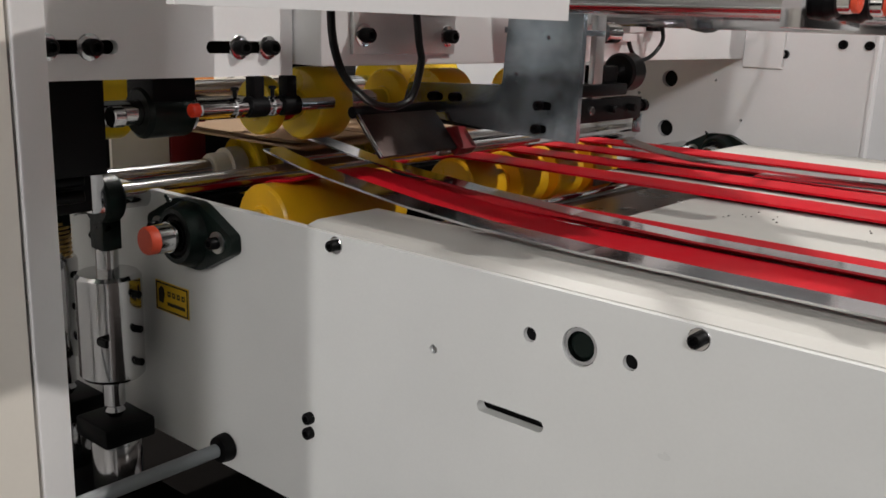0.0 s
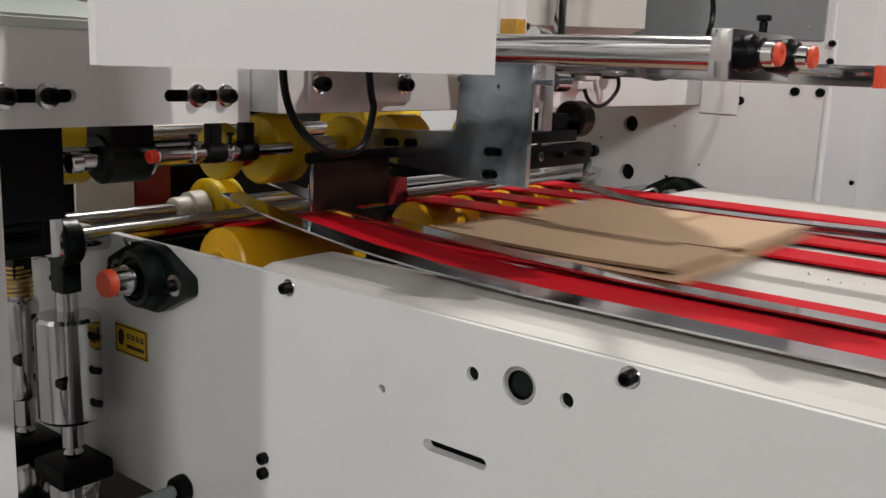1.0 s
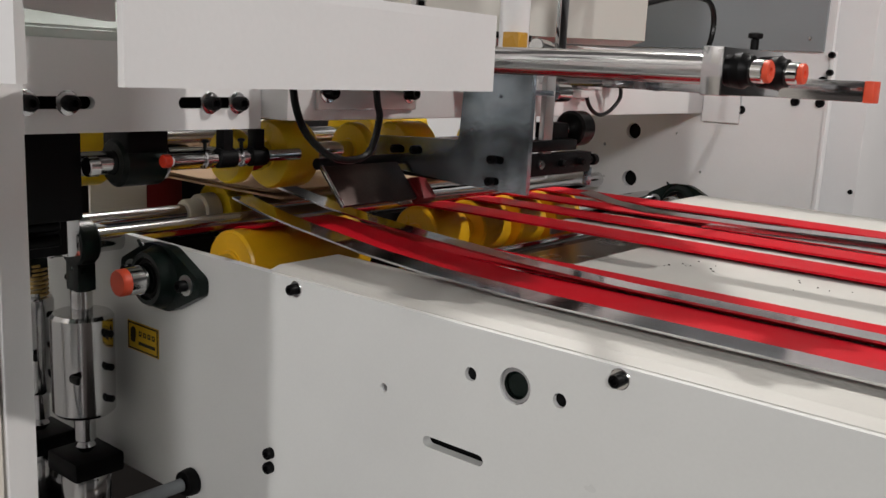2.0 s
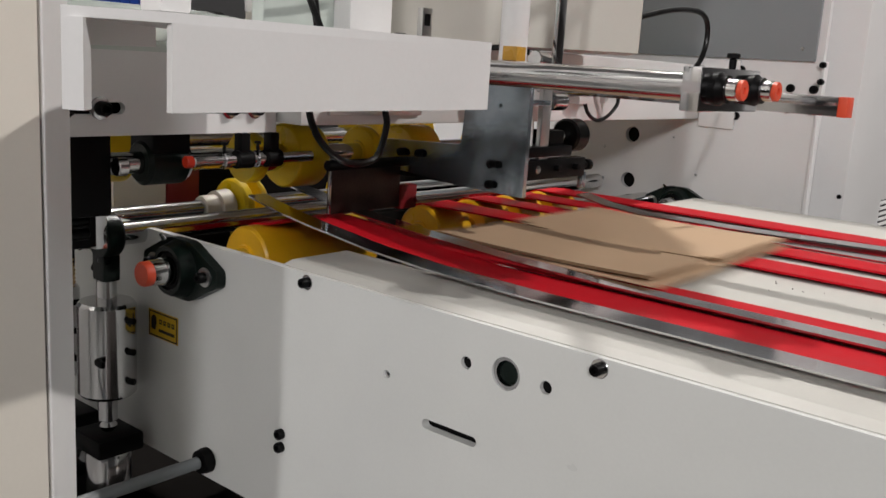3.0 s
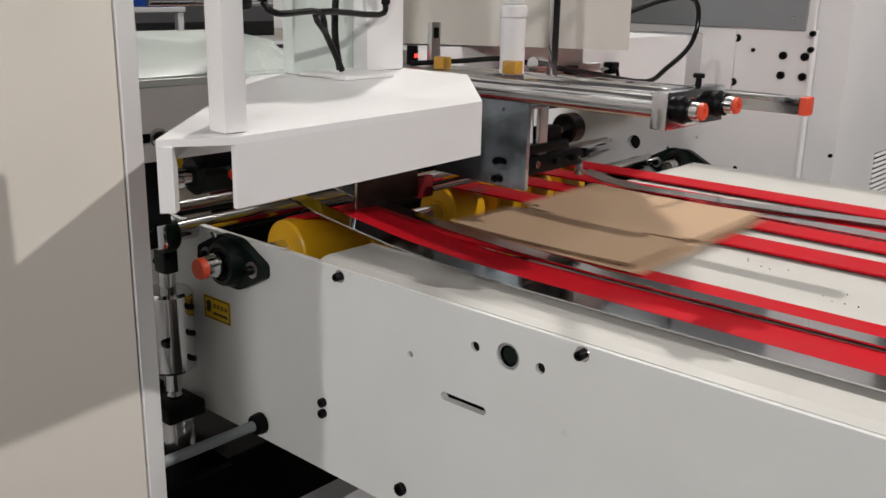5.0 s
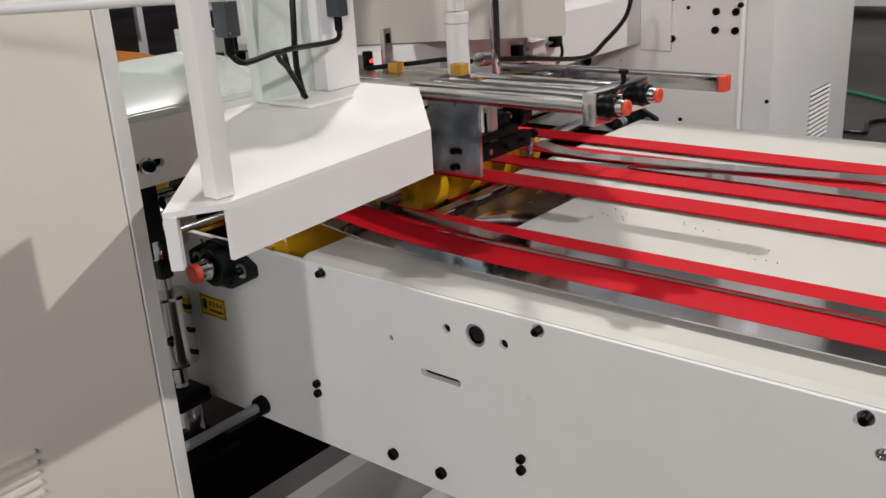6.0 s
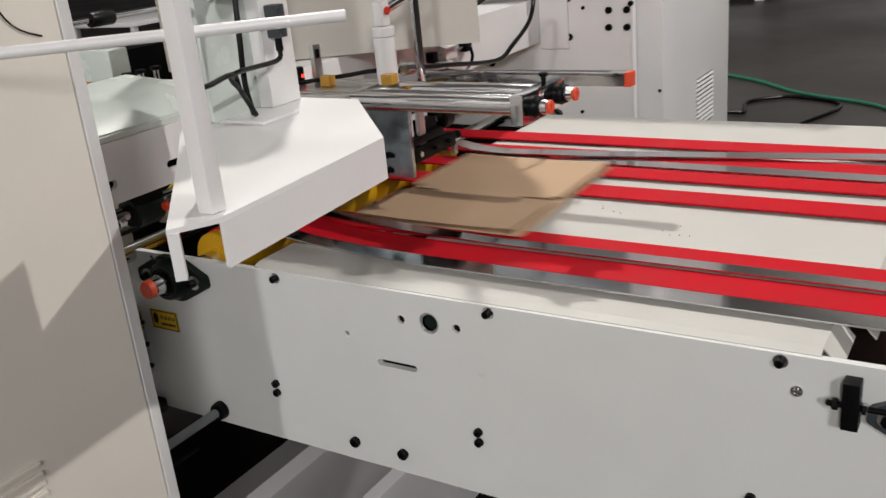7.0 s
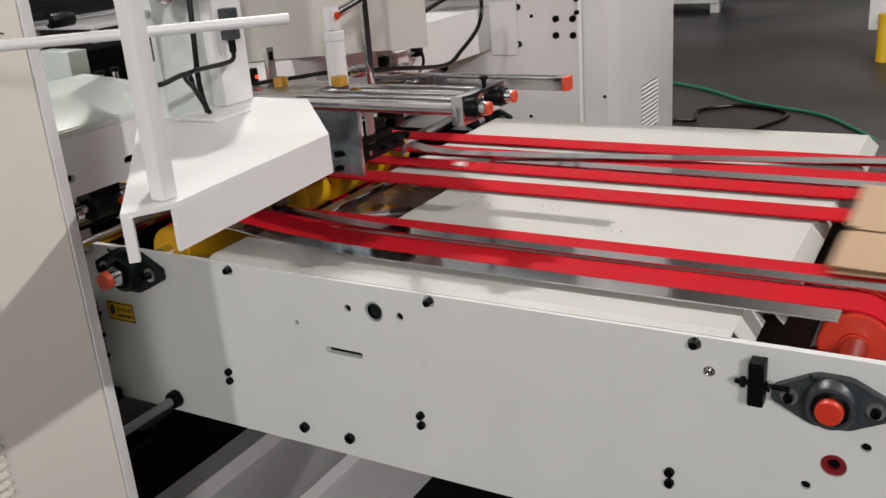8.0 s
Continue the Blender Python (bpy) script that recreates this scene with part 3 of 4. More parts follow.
# ---- hold-down crossbeams ----
def slot_beam():
    t = thing("slotted_beam", (-1.05, 0.67, 1.08), "white painted slotted mounting beam with black bolts", "beam")
    slots = [stadium(0.555, 0.640, 1.119, 0.0085), stadium(0.785, 0.893, 1.119, 0.0085)]
    part("face", sheet([(0.42, 1.08), (0.925, 1.08), (0.925, 1.20), (0.42, 1.20)], slots, "x", -1.003, -0.991), PAINT, t)
    bm = bmesh.new()
    q = [(-0.993, 1.198), (-0.993, 1.215), (-1.09, 1.262), (-1.24, 1.275), (-1.24, 1.198)]
    a = [bm.verts.new((x, 0.30, z)) for x, z in q]
    b = [bm.verts.new((x, 0.925, z)) for x, z in q]
    for k in range(5):
        bm.faces.new((a[k], b[k], b[(k + 1) % 5], a[(k + 1) % 5]))
    bm.faces.new(a)
    bm.faces.new(b[::-1])
    bmesh.ops.bevel(bm, geom=bm.edges[:], offset=0.003, segments=2, affect="EDGES")
    part("cover", bm, FROST, t, "pale green-white sloping sheet cover")
    # loose black strip that stands in for the shade in the slots
    part("slot_dark_strip", box((-1.05, 0.5, 1.10), (-1.02, 0.92, 1.14), 0), BLACK, t)
    for y in (0.555, 0.610, 0.830, 0.880):
        bolt(t, (-0.991, y, 1.119), (1, 0, 0), 0.0105, 0.016)
    return t


set_back(slot_beam())


def cross_beam():
    t = thing("crossbeam", (-1.0, 1.6, 1.095), "white painted box crossbeam spanning the machine", "beam")
    part("box_section", box((-1.10, 0.93, 1.095), (-0.935, 2.4165, 1.245), 0.006), PAINT, t)
    part("end_flange", box((-0.9345, 2.406, 1.075), (-0.83, 2.4175, 1.262), 0.003), PAINT, t)
    part("mounting_plate", box((-0.9345, 0.985, 1.112), (-0.926, 1.215, 1.19), 0.002), ALU, t, "brushed metal mounting plate")
    for y in (1.005, 1.195):
        bolt(t, (-0.926, y, 1.140), (1, 0, 0), 0.011, 0.016)
    return t


set_back(cross_beam())


# ---- platform bracket with its posts and rail ----
def bracket():
    t = thing("platform_bracket", (-0.55, 0.55, 1.165), "white painted folded steel bracket carrying posts and a handrail", "bracket")
    plan = [(-0.356, 0.285), (-0.384, 0.672), (-0.618, 0.922), (-0.80, 0.922), (-0.80, 0.64), (-0.567, 0.407), (-0.390, 0.225)]
    part("top_plate", sheet(plan, [], "z", 1.2275, 1.2345), PAINT, t)

    def wall(p0, p1, z0, z1, name, w=0.006):
        d = (Vector(p1) - Vector(p0)).normalized()
        n = Vector((-d.y, d.x)) * w
        q = [Vector(p0), Vector(p1), Vector(p1) + n, Vector(p0) + n]
        part(name, sheet([tuple(v) for v in q], [], "z", z0, z1), PAINT, t)

    wall((-0.356, 0.285), (-0.384, 0.672), 1.168, 1.2275, "front_flange")
    wall((-0.384, 0.672), (-0.618, 0.922), 1.175, 1.2275, "side_flange")
    wall((-0.553, 0.393), (-0.390, 0.225), 1.21, 1.2275, "rear_flange")
    wall((-0.400, 0.236), (-0.390, 0.225), 1.168, 1.2275, "end_tab", 0.014)
    q = [Vector((-0.390, 0.296)), Vector((-0.457, 0.363))]
    d = (q[1] - q[0]).normalized()
    n = Vector((-d.y, d.x)) * 0.008
    bm = bmesh.new()
    lo = [bm.verts.new((p.x, p.y, 1.2347)) for p in (q[0], q[1], q[1] + n, q[0] + n)]
    hi = [bm.verts.new((p.x, p.y, z)) for p, z in ((q[0], 1.395), (q[1], 1.369), (q[1] + n, 1.369), (q[0] + n, 1.395))]
    bm.faces.new(lo)
    bm.faces.new(hi[::-1])
    for k in range(4):
        bm.faces.new((lo[k], lo[(k + 1) % 4], hi[(k + 1) % 4], hi[k]))
    part("gusset_plate", bm, PAINT, t)
    part("post", box((-0.398, 0.286, 1.2347), (-0.372, 0.312, 1.80), 0.004), PAINT, t)
    part("block", box((-0.80, 0.70, 1.2347), (-0.775, 0.8245, 1.80), 0.004), FROST, t, "pale sheet back panel")
    part("foot_plate", box((-0.762, 0.70, 1.2347), (-0.66, 0.80, 1.241), 0.002), PAINT, t)
    part("panel", box((-0.80, 0.825, 1.2347), (-0.745, 0.908, 1.80), 0.004), PAINT, t)
    part("rail", rod((-0.588, 0.135, 1.4525), (-0.242, 0.432, 1.4525), 0.0072), PAINT, t, "white round handrail tube")
    return t


bracket()
for y, z in ((0.548, 1.375), (0.850, 1.368)):
    t = thing("limit_switch", (-0.70, y, z), "dark grey limit switch box with a black cable", "switch", "limit switches")
    x = -0.7445 if y > 0.8 else -0.665
    part("body", box((x, y - 0.012, z - 0.005), (x + 0.03, y + 0.012, z + 0.055), 0.003), SLATE, t)
    for v in (0.002, 0.046):
        part("cover_screw", rod((x + 0.03, y - 0.007, z + v), (x + 0.0315, y - 0.007, z + v), 0.0025, 10), CHROME, t)
    if y < 0.8:
        part("mounting_arm", rod((x + 0.004, y + 0.012, z + 0.04), (-0.785, 0.7002, z + 0.06), 0.005), ALU, t)
    part("gland", rod((x + 0.015, y, z - 0.005), (x + 0.015, y, z - 0.03), 0.007), BLACK, t)
    part("cable", tube([(x + 0.015, y, z - 0.03), (x + 0.02, y + 0.02 * (1 if y < 0.8 else -1), z - 0.045), (-0.68, 0.6686, 1.330), (-0.69, 0.69, 1.30), (-0.70, 0.715, 1.272), (-0.70, 0.73, 1.245)], 0.0046, 8), RUBBER, t)
t = solid("riser_cable", tube([(-0.71, 0.735, 1.245), (-0.715, 0.73, 1.30), (-0.715, 0.735, 1.38), (-0.72, 0.75, 1.50), (-0.72, 0.77, 1.62)], 0.0055, 8), RUBBER, "thick black cable rising from the bracket", "cable")


# ---- adjustment rods ----
def slide_unit():
    t = thing("slide_unit", (-0.62, 1.11, 1.17), "pair of polished slide rods with a lead screw and end block", "slide")
    for y in (1.052, 1.166):
        part("slide_rod", rod((-0.96, y, 1.200), (-0.33, y, 1.200), 0.0185, 36), CHROME, t)
        part("collar", lathe([(0, 0.0185), (0, 0.020), (0.012, 0.0215), (0.018, 0.0175), (0.022, 0.0175), (0.022, 0.0)], (-0.318, y, 1.200), (1, 0, 0), 28), BLACK, t)
        part("rod_end", rod((-0.300, y, 1.200), (-0.281, y, 1.200), 0.0138, 28), CHROME, t)
        part("end_cap", lathe([(0, 0), (0, 0.0130), (0.005, 0.0130), (0.006, 0.012), (0.006, 0.005), (0.003, 0.0045), (0.003, 0)], (-0.2809, y, 1.200), (1, 0, 0), 28), ORANGE, t, "orange end cap")
    part("lead_screw", lathe([(i * 0.003, 0.0055 if i % 2 else 0.0072) for i in range(180)], (-0.88, 1.108, 1.207), (1, 0, 0), 12), STEEL, t, "threaded lead screw")
    part("end_block", box((-0.345, 1.020, 1.170), (-0.318, 1.205, 1.226), 0.002), STEEL, t, "brushed aluminium end block")
    part("clamp_knob", rod((-0.33, 1.135, 1.226), (-0.33, 1.135, 1.240), 0.005, 12), BLACK, t)
    part("knob_head", rod((-0.33, 1.135, 1.240), (-0.33, 1.135, 1.247), 0.009, 12), BLACK, t)
    part("carriage", box((-0.97, 1.025, 1.180), (-0.73, 1.20, 1.2165), 0.003), ALU, t, "aluminium carriage block")
    part("amber_block", box((-0.700, 1.115, 1.2195), (-0.672, 1.140, 1.242), 0.002), AMBER, t, "amber plastic block")
    part("amber_block", box((-0.852, 1.10, 1.2175), (-0.826, 1.122, 1.240), 0.002), AMBER, t, "amber plastic block")
    return t


slide_unit()


def square_bar():
    t = thing("square_bar", (-0.6, 1.41, 1.165), "bright square steel bar with an orange plastic end cap", "bar")
    part("bar", box((-0.9565, 1.396, 1.166), (-0.268, 1.426, 1.196), 0.0015), STEEL, t)
    part("end_cap", box((-0.2679, 1.3955, 1.1655), (-0.254, 1.4265, 1.1965), 0.0015), ORANGE, t, "orange plastic end cap")


square_bar()


def galvanised_bracket():
    t = thing("galvanised_bracket", (-0.8, 1.185, 0.997), "mottled galvanised steel bracket plate with slotted holes", "bracket")
    outer = rounded([(-1.03, 1.016), (-0.82, 1.0), (-0.684, 0.997), (-0.684, 1.181), (-0.815, 1.181), (-0.822, 1.072), (-1.015, 1.064)], [0.012, 0.02, 0.002, 0.002, 0.002, 0.008, 0.012])
    holes = [circle(-0.742, 1.146, 0.0035, 10), circle(-0.796, 1.09, 0.003, 10), circle(-0.796, 1.078, 0.003, 10), stadium(-0.757, -0.735, 1.047, 0.006), stadium(-0.757, -0.742, 1.012, 0.006), stadium(-0.965, -0.945, 1.045, 0.006), stadium(-0.92, -0.905, 1.047, 0.006)]
    part("plate", sheet(outer, holes, "y", 1.178, 1.188), GALV, t)
    part("top_flange", box((-0.83, 1.1885, 1.150), (-0.684, 1.24, 1.1585), 0.001), GALV, t)
    for x, z in ((-0.750, 1.047), (-0.752, 1.012), (-0.958, 1.045), (-0.914, 1.047)):
        bolt(t, (x, 1.178, z), (0, -1, 0), 0.0075, 0.010, False)
    # black sheet added behind the slots as their shade, hiding the yellow rollers
    part("slot_dark_sheet", box((-0.98, 1.189, 1.0), (-0.70, 1.192, 1.062), 0.0), BLACK, t)
    part("cross_arm", box((-0.712, 1.189, 1.024), (-0.688, 1.375, 1.058), 0.002), BLACK, t, "black cross arm")
    part("arm_screw", rod((-0.70, 1.375, 1.042), (-0.70, 1.405, 1.042), 0.006), BLACK, t)
    part("screw_head", rod((-0.70, 1.395, 1.042), (-0.70, 1.408, 1.042), 0.010), BLACK, t)
    part("nip_shaft", rod((-0.73, 1.189, 1.045), (-0.73, 1.36, 1.045), 0.010), CHROME, t)
    part("sensor_holder", box((-0.735, 1.195, 1.062), (-0.69, 1.33, 1.080), 0.003), BLACK, t, "black sensor holder")
    part("leg", box((-0.700, 1.372, 1.0), (-0.690, 1.384, 1.030), 0.001), GALV, t)
    part("stud", rod((-0.688, 1.215, 1.043), (-0.680, 1.215, 1.043), 0.007, 14), STEEL, t)
    for y in (1.275, 1.335):
        part("stud", rod((-0.688, y, 1.043), (-0.676, y, 1.043), 0.006, 14), BLACK, t)
    return t


galvanised_bracket()
t = thing("sensor_arm", (-0.70, 1.25, 1.05), "grey flat sensor arm with a white reflector strip", "sensor")
part("arm", box((-0.705, 1.235, 1.056), (-0.695, 1.26, 1.18), 0.001), ALU, t)
part("reflector", box((-0.715, 1.213, 1.066), (-0.709, 1.232, 1.175), 0.001), PAINT, t, "white reflector strip")
part("valve", rod((-0.72, 1.29, 1.155), (-0.72, 1.33, 1.155), 0.016), CHROME, t)

# black hose loop below the bracket
solid("hose_loop", tube([(-0.80, 0.80, 1.19), (-0.80, 0.805, 1.134), (-0.80, 0.829, 1.089), (-0.80, 0.883, 1.056), (-0.80, 0.943, 1.060), (-0.80, 0.965, 1.108), (-0.80, 0.96, 1.134), (-0.80, 0.95, 1.19)], 0.0052, 10), RUBBER, "glossy black air hose hanging in a loop", "hose")

# ---- upper and rear shafts with their rollers ----
shaft("upper_shaft", -1.0865, 1.030, 0.50, 1.68, 0.017, "polished steel upper shaft of the nip rollers")
for y0, y1, r in ((0.912, 0.940, 0.044), (0.998, 1.068, 0.057), (1.190, 1.215, 0.050), (1.30, 1.385, 0.050), (1.56, 1.65, 0.050)):
    roller("nip_roller", -1.0865, 1.030, r, y0, y1, LEMON, "lemon yellow nip roller on the upper shaft", 0.0172, "yellow nip rollers")
solid("shaft_collar", lathe([(0, 0.0172), (0, 0.024), (0.004, 0.026), (0.040, 0.026), (0.044, 0.022), (0.052, 0.022), (0.052, 0.0172)], (-1.0865, 0.942, 1.030), (0, 1, 0), 28), CHROME, "bright stepped collar on the upper shaft", "collar")
t = set_back(thing("press_roller", (-0.69, 1.36, 1.06), "small black rubber wheel with a steel hub beside the bracket", "wheel"))
part("tyre", lathe([(0, 0.012), (0, 0.026), (0.004, 0.030), (0.036, 0.030), (0.04, 0.026), (0.04, 0.012)], (-0.695, 1.345, 1.095), (0, 1, 0), 32), RUBBER, t)
part("hub", lathe([(-0.022, 0.0), (-0.022, 0.010), (-0.004, 0.012), (0.044, 0.012), (0.044, 0.0)], (-0.695, 1.345, 1.095), (0, 1, 0), 24), STEEL, t)
part("axle_block", box((-0.715, 1.262, 1.0805), (-0.68, 1.320, 1.106), 0.003), BLACK, t)
shaft("rear_upper_shaft", -1.40, 1.026, 0.50, 1.74, 0.018, "polished steel rear shaft")
for y0, y1 in ((0.78, 0.87), (1.5, 1.7)):
    roller("nip_roller", -1.40, 1.026, 0.075, y0, y1, LEMON, "large lemon yellow roller on the rear shaft", 0.0182, "yellow nip rollers")
shaft("lift_shaft", -1.2475, 0.884, 0.70, 2.38, 0.0205, "polished steel shaft held by a rod end bearing")
shaft("rear_shaft", -1.45, 0.872, 0.70, 2.38, 0.019, "polished steel rear shaft")
solid("shaft_collar", lathe([(0, 0.0192), (0, 0.026), (0.004, 0.028), (0.034, 0.028), (0.036, 0.036), (0.068, 0.038), (0.068, 0.0192)], (-1.45, 1.090, 0.872), (0, 1, 0), 30), BEIGE, "pale stepped collar on the rear shaft", "collar")
for y0, y1 in ((1.165, 1.190), (1.216, 1.230), (1.5, 1.54)):
    roller("rear_roller", -1.45, 0.872, 0.060, y0, y1, LEMON, "narrow yellow roller with a pale hub", 0.0195, "yellow rear rollers")


def pillow_block(y0, y1, label):
    t = thing("bearing_block", (-1.0865, (y0 + y1) / 2, 0.985), label, "bearing")
    part("housing", lathe([(0, 0.018), (0, 0.030), (0.006, 0.036), (y1 - y0 - 0.006, 0.036), (y1 - y0, 0.030), (y1 - y0, 0.018)], (-1.0865, y0, 1.030), (0, 1, 0), 32), CAST, t)
    part("hanger", box((-1.1175, y0 + 0.004, 1.045), (-1.0525, y1 - 0.004, 1.079), 0.004), BLACK, t)
    part("seal_ring", lathe([(y1 - y0, 0.030), (y1 - y0 + 0.002, 0.032), (y1 - y0 + 0.002, 0.018)], (-1.0865, y0, 1.030), (0, 1, 0), 28), STEEL, t)


pillow_block(0.715, 0.790, "dark cast bearing block hanging under the slotted beam")
t = set_back(thing("hanger_plate", (-1.06, 0.58, 0.9), "black hanger plate with clamp screws behind the cabinet", "bracket"))
part("plate", box((-1.075, 0.50, 0.955), (-1.04, 0.655, 1.079), 0.004), BLACK, t)
part("hub", rod((-1.03, 0.655, 1.03), (-1.03, 0.672, 1.03), 0.014), CHROME, t)
part("lower_plate", box((-1.15, 0.56, 0.89), (-1.12, 0.675, 0.99), 0.004), BLACK, t)
part("side_bar", box((-1.15, 0.676, 0.885), (-1.125, 0.697, 1.02), 0.002), STEEL, t, "bright steel side bar")
for z in (0.918, 0.94, 0.96):
    part("clamp_screw", rod((-1.10, 0.585, z), (-1.10, 0.65, z), 0.009, 14), BLACK, t)

t = set_back(thing("clamp_rod", (-1.0, 0.95, 1.02), "thin steel rod with clamps and a red tip", "rod"))
part("rod", rod((-1.0, 0.768, 1.036), (-1.0, 1.012, 1.036), 0.0095), CHROME, t)
part("tip", rod((-1.0, 0.755, 1.036), (-1.0, 0.7679, 1.036), 0.0095), REDPULLEY, t, "red plastic tip")
for y in (0.865, 0.925):
    part("hanger", box((-1.012, y - 0.009, 1.044), (-0.992, y + 0.009, 1.079), 0.002), BLACK, t)
    part("clamp", rod((-1.0, y - 0.016, 1.036), (-1.0, y + 0.016, 1.036), 0.015, 20), BLACK, t)
for y in (0.828, 0.895):
    part("ring", rod((-1.0, y - 0.005, 1.036), (-1.0, y + 0.005, 1.036), 0.0145, 24), STEEL, t)
    part("set_screw", rod((-1.0, y, 1.050), (-1.0, y, 1.062), 0.003, 10), BLACK, t)
    part("screw_head", rod((-1.0, y, 1.060), (-1.0, y, 1.065), 0.006, 10), BLACK, t)

gate = thing("gate_plate", (-0.952, 1.1, 1.028), "dark metal gate flap with a bright edge hinged above the belts", "flap")
part("plate", box((-0.955, 0.990, 0.945), (-0.948, 1.165, 1.025), 0.002), GATE, gate)
part("edge", box((-0.9475, 0.986, 0.942), (-0.944, 0.9898, 1.02), 0.0005), STEEL, gate, "bright worn edge")
part("wiper", box((-0.965, 1.1655, 0.94), (-0.945, 1.21, 0.985), 0.004), DARKRED, gate, "dark red rubber wiper")
part("hinge", rod((-0.952, 0.985, 1.028), (-0.952, 1.21, 1.028), 0.009), BLACK, gate)
for x, z in ((-0.94, 0.957), (-0.965, 0.949)):
    solid("tension_bar", rod((x, 1.20, z), (x, 1.46, z), 0.006), CHROME, "thin polished bar above the far belts", "rod", group="polished bars")

# inner panels far to the left
t = thing("inner_guard", (-1.56, 1.05, 0.80), "pale guard plate with a red rubber pad inside the machine", "guard")
part("plate", sheet(rounded([(0.95, 0.66), (1.075, 0.66), (1.075, 0.985), (0.95, 0.985)], 0.015), [], "x", -1.566, -1.558), BEIGE, t)
part("pad", box((-1.60, 1.078, 0.865), (-1.555, 1.160, 0.975), 0.003), DARKRED, t, "dark red rubber pad")


# ---- lift cylinders between frame and cabinet ----
def lift_unit(x, y, s, label, spring):
    t = thing("lift_cylinder", (x, y, 0.40), label, "cylinder")
    part("rod_end", lathe([(0, 0.021), (0, 0.036), (0.004, 0.039), (0.028, 0.039), (0.032, 0.036), (0.032, 0.021)], (x, y - 0.016, 0.884), (0, 1, 0), 32), CAST, t, "dark green rod end bearing")
    part("shank", box((x - 0.019, y - 0.016, 0.805), (x + 0.019, y + 0.016, 0.853), 0.004), CAST, t)
    part("shank_bolt", rod((x - 0.034, y - 0.004, 0.822), (x - 0.018, y - 0.004, 0.822), 0.007, 12), BLACK, t)
    part("piston_rod", rod((x, y, 0.766), (x, y, 0.806), 0.017), CHROME, t)
    if spring:
        for k in range(7):
            a = [(x + 0.021 * math.cos(i * math.pi / 6), y + 0.021 * math.sin(i * math.pi / 6), 0.772 + 0.0075 * (k + i / 12)) for i in range(13)]
            part("spring_coil", tube(a, 0.0026, 6, smooth=1), BRASS, t)
    part("barrel", lathe([(0, 0), (0, s * 0.9), (0.006, s), (0.164, s), (0.170, s * 0.9), (0.170, 0)], (x, y, 0.598), (0, 0, 1), 48), CHROME, t, "mirror-bright chrome barrel")
    for z in (0.74, 0.684, 0.63):
        part("port_screw", rod((x + s * 0.95, y + 0.012, z), (x + s * 0.95 + 0.012, y + 0.018, z), 0.006, 12), BLACK, t)
    part("lever", box((x + s * 0.60, y - s * 0.86, 0.665), (x + s * 0.60 + 0.026, y - s * 0.70, 0.678), 0.004), BLACK, t)
    part("lower_stud", rod((x, y, 0.548), (x, y, 0.598), 0.017), STEEL, t)
    part("stud_tip", lathe([(0, 0.010), (0.010, 0.016), (0.018, 0.012), (0.03, 0.012)], (x, y, 0.528), (0, 0, 1), 18), STEEL, t)
    part("gearbox", box((x - 0.046, y - 0.044, 0.494), (x + 0.046, y + 0.044, 0.528), 0.006), BLACK, t)
    part("motor", lathe([(0, 0), (0, 0.038), (0.006, 0.040), (0.086, 0.040), (0.092, 0.036), (0.092, 0)], (x, y, 0.402), (0, 0, 1), 28), CHROME, t, "bright motor can")
    return t


set_back(lift_unit(-1.225, 0.752, 0.050, "chrome lift cylinder on a black gearbox beside the side frame", False))
set_back(lift_unit(-1.365, 0.745, 0.030, "smaller chrome lift cylinder with a brass spring", True))
solid("motor_shelf", box((-1.75, 0.62, 0.39), (-1.14, 0.81, 0.402), 0.002), BLACK, "black steel shelf carrying the lift motors", "shelf")
t = set_back(thing("tie_rod", (-1.02, 0.62, 0.505), "bright tie rod with a dark disc at the side frame", "rod"))
part("rod", rod((-1.02, 0.33, 0.520), (-1.02, 0.798, 0.520), 0.0105), GREYPANEL, t)
part("end_disc", lathe([(0, 0.010), (0, 0.020), (0.010, 0.022), (0.018, 0.022), (0.018, 0)], (-1.02, 0.80, 0.520), (0, 1, 0), 28), BLACK, t, "black end disc")

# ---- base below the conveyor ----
# black sheet laid over the floor as the machine's shade
solid("floor_dark_sheet", box((-2.2, 0.1, 0.0005), (0.9, 2.3, 0.012), 0.003), UNDER, "black sheet standing in for the shaded floor below the machine", "mat")
t = thing("base_frame", (-0.98, 1.2, 0.012), "white painted folded base frame below the conveyor", "base")
bm = bmesh.new()
q = [(-1.315, 0.013), (-1.315, 0.10), (-1.175, 0.15), (-1.155, 0.112), (-0.99, 0.10), (-0.90, 0.135), (-0.885, 0.105), (-0.72, 0.10), (-0.72, 0.013)]
a = [bm.verts.new((x, 0.30, z)) for x, z in q]
b = [bm.verts.new((x, 2.3, z)) for x, z in q]
for k in range(len(q)):
    bm.faces.new((a[k], b[k], b[(k + 1) % len(q)], a[(k + 1) % len(q)]))
bm.faces.new(a)
bm.faces.new(b[::-1])
part("trough", bm, PAINT, t)
part("cross_tube", box((-1.75, 1.30, 0.14), (-1.33, 1.36, 0.20), 0.004), SLATE, t)

# ---- upper machinery over the crossbeam ----
t = thing("housing_box", (-1.1, 1.7, 1.248), "stone grey painted sheet housing hanging over the machine", "housing")
part("corner_seam", box((-0.8675, 1.8034, 1.25), (-0.8655, 1.8054, 1.85), 0), GREYPANEL, t)
part("shell", sheet(rounded([(-0.668, 1.493), (-0.868, 1.803), (-1.50, 1.45), (-1.30, 1.08)], 0.004), [], "z", 1.248, 1.85), STONE, t)
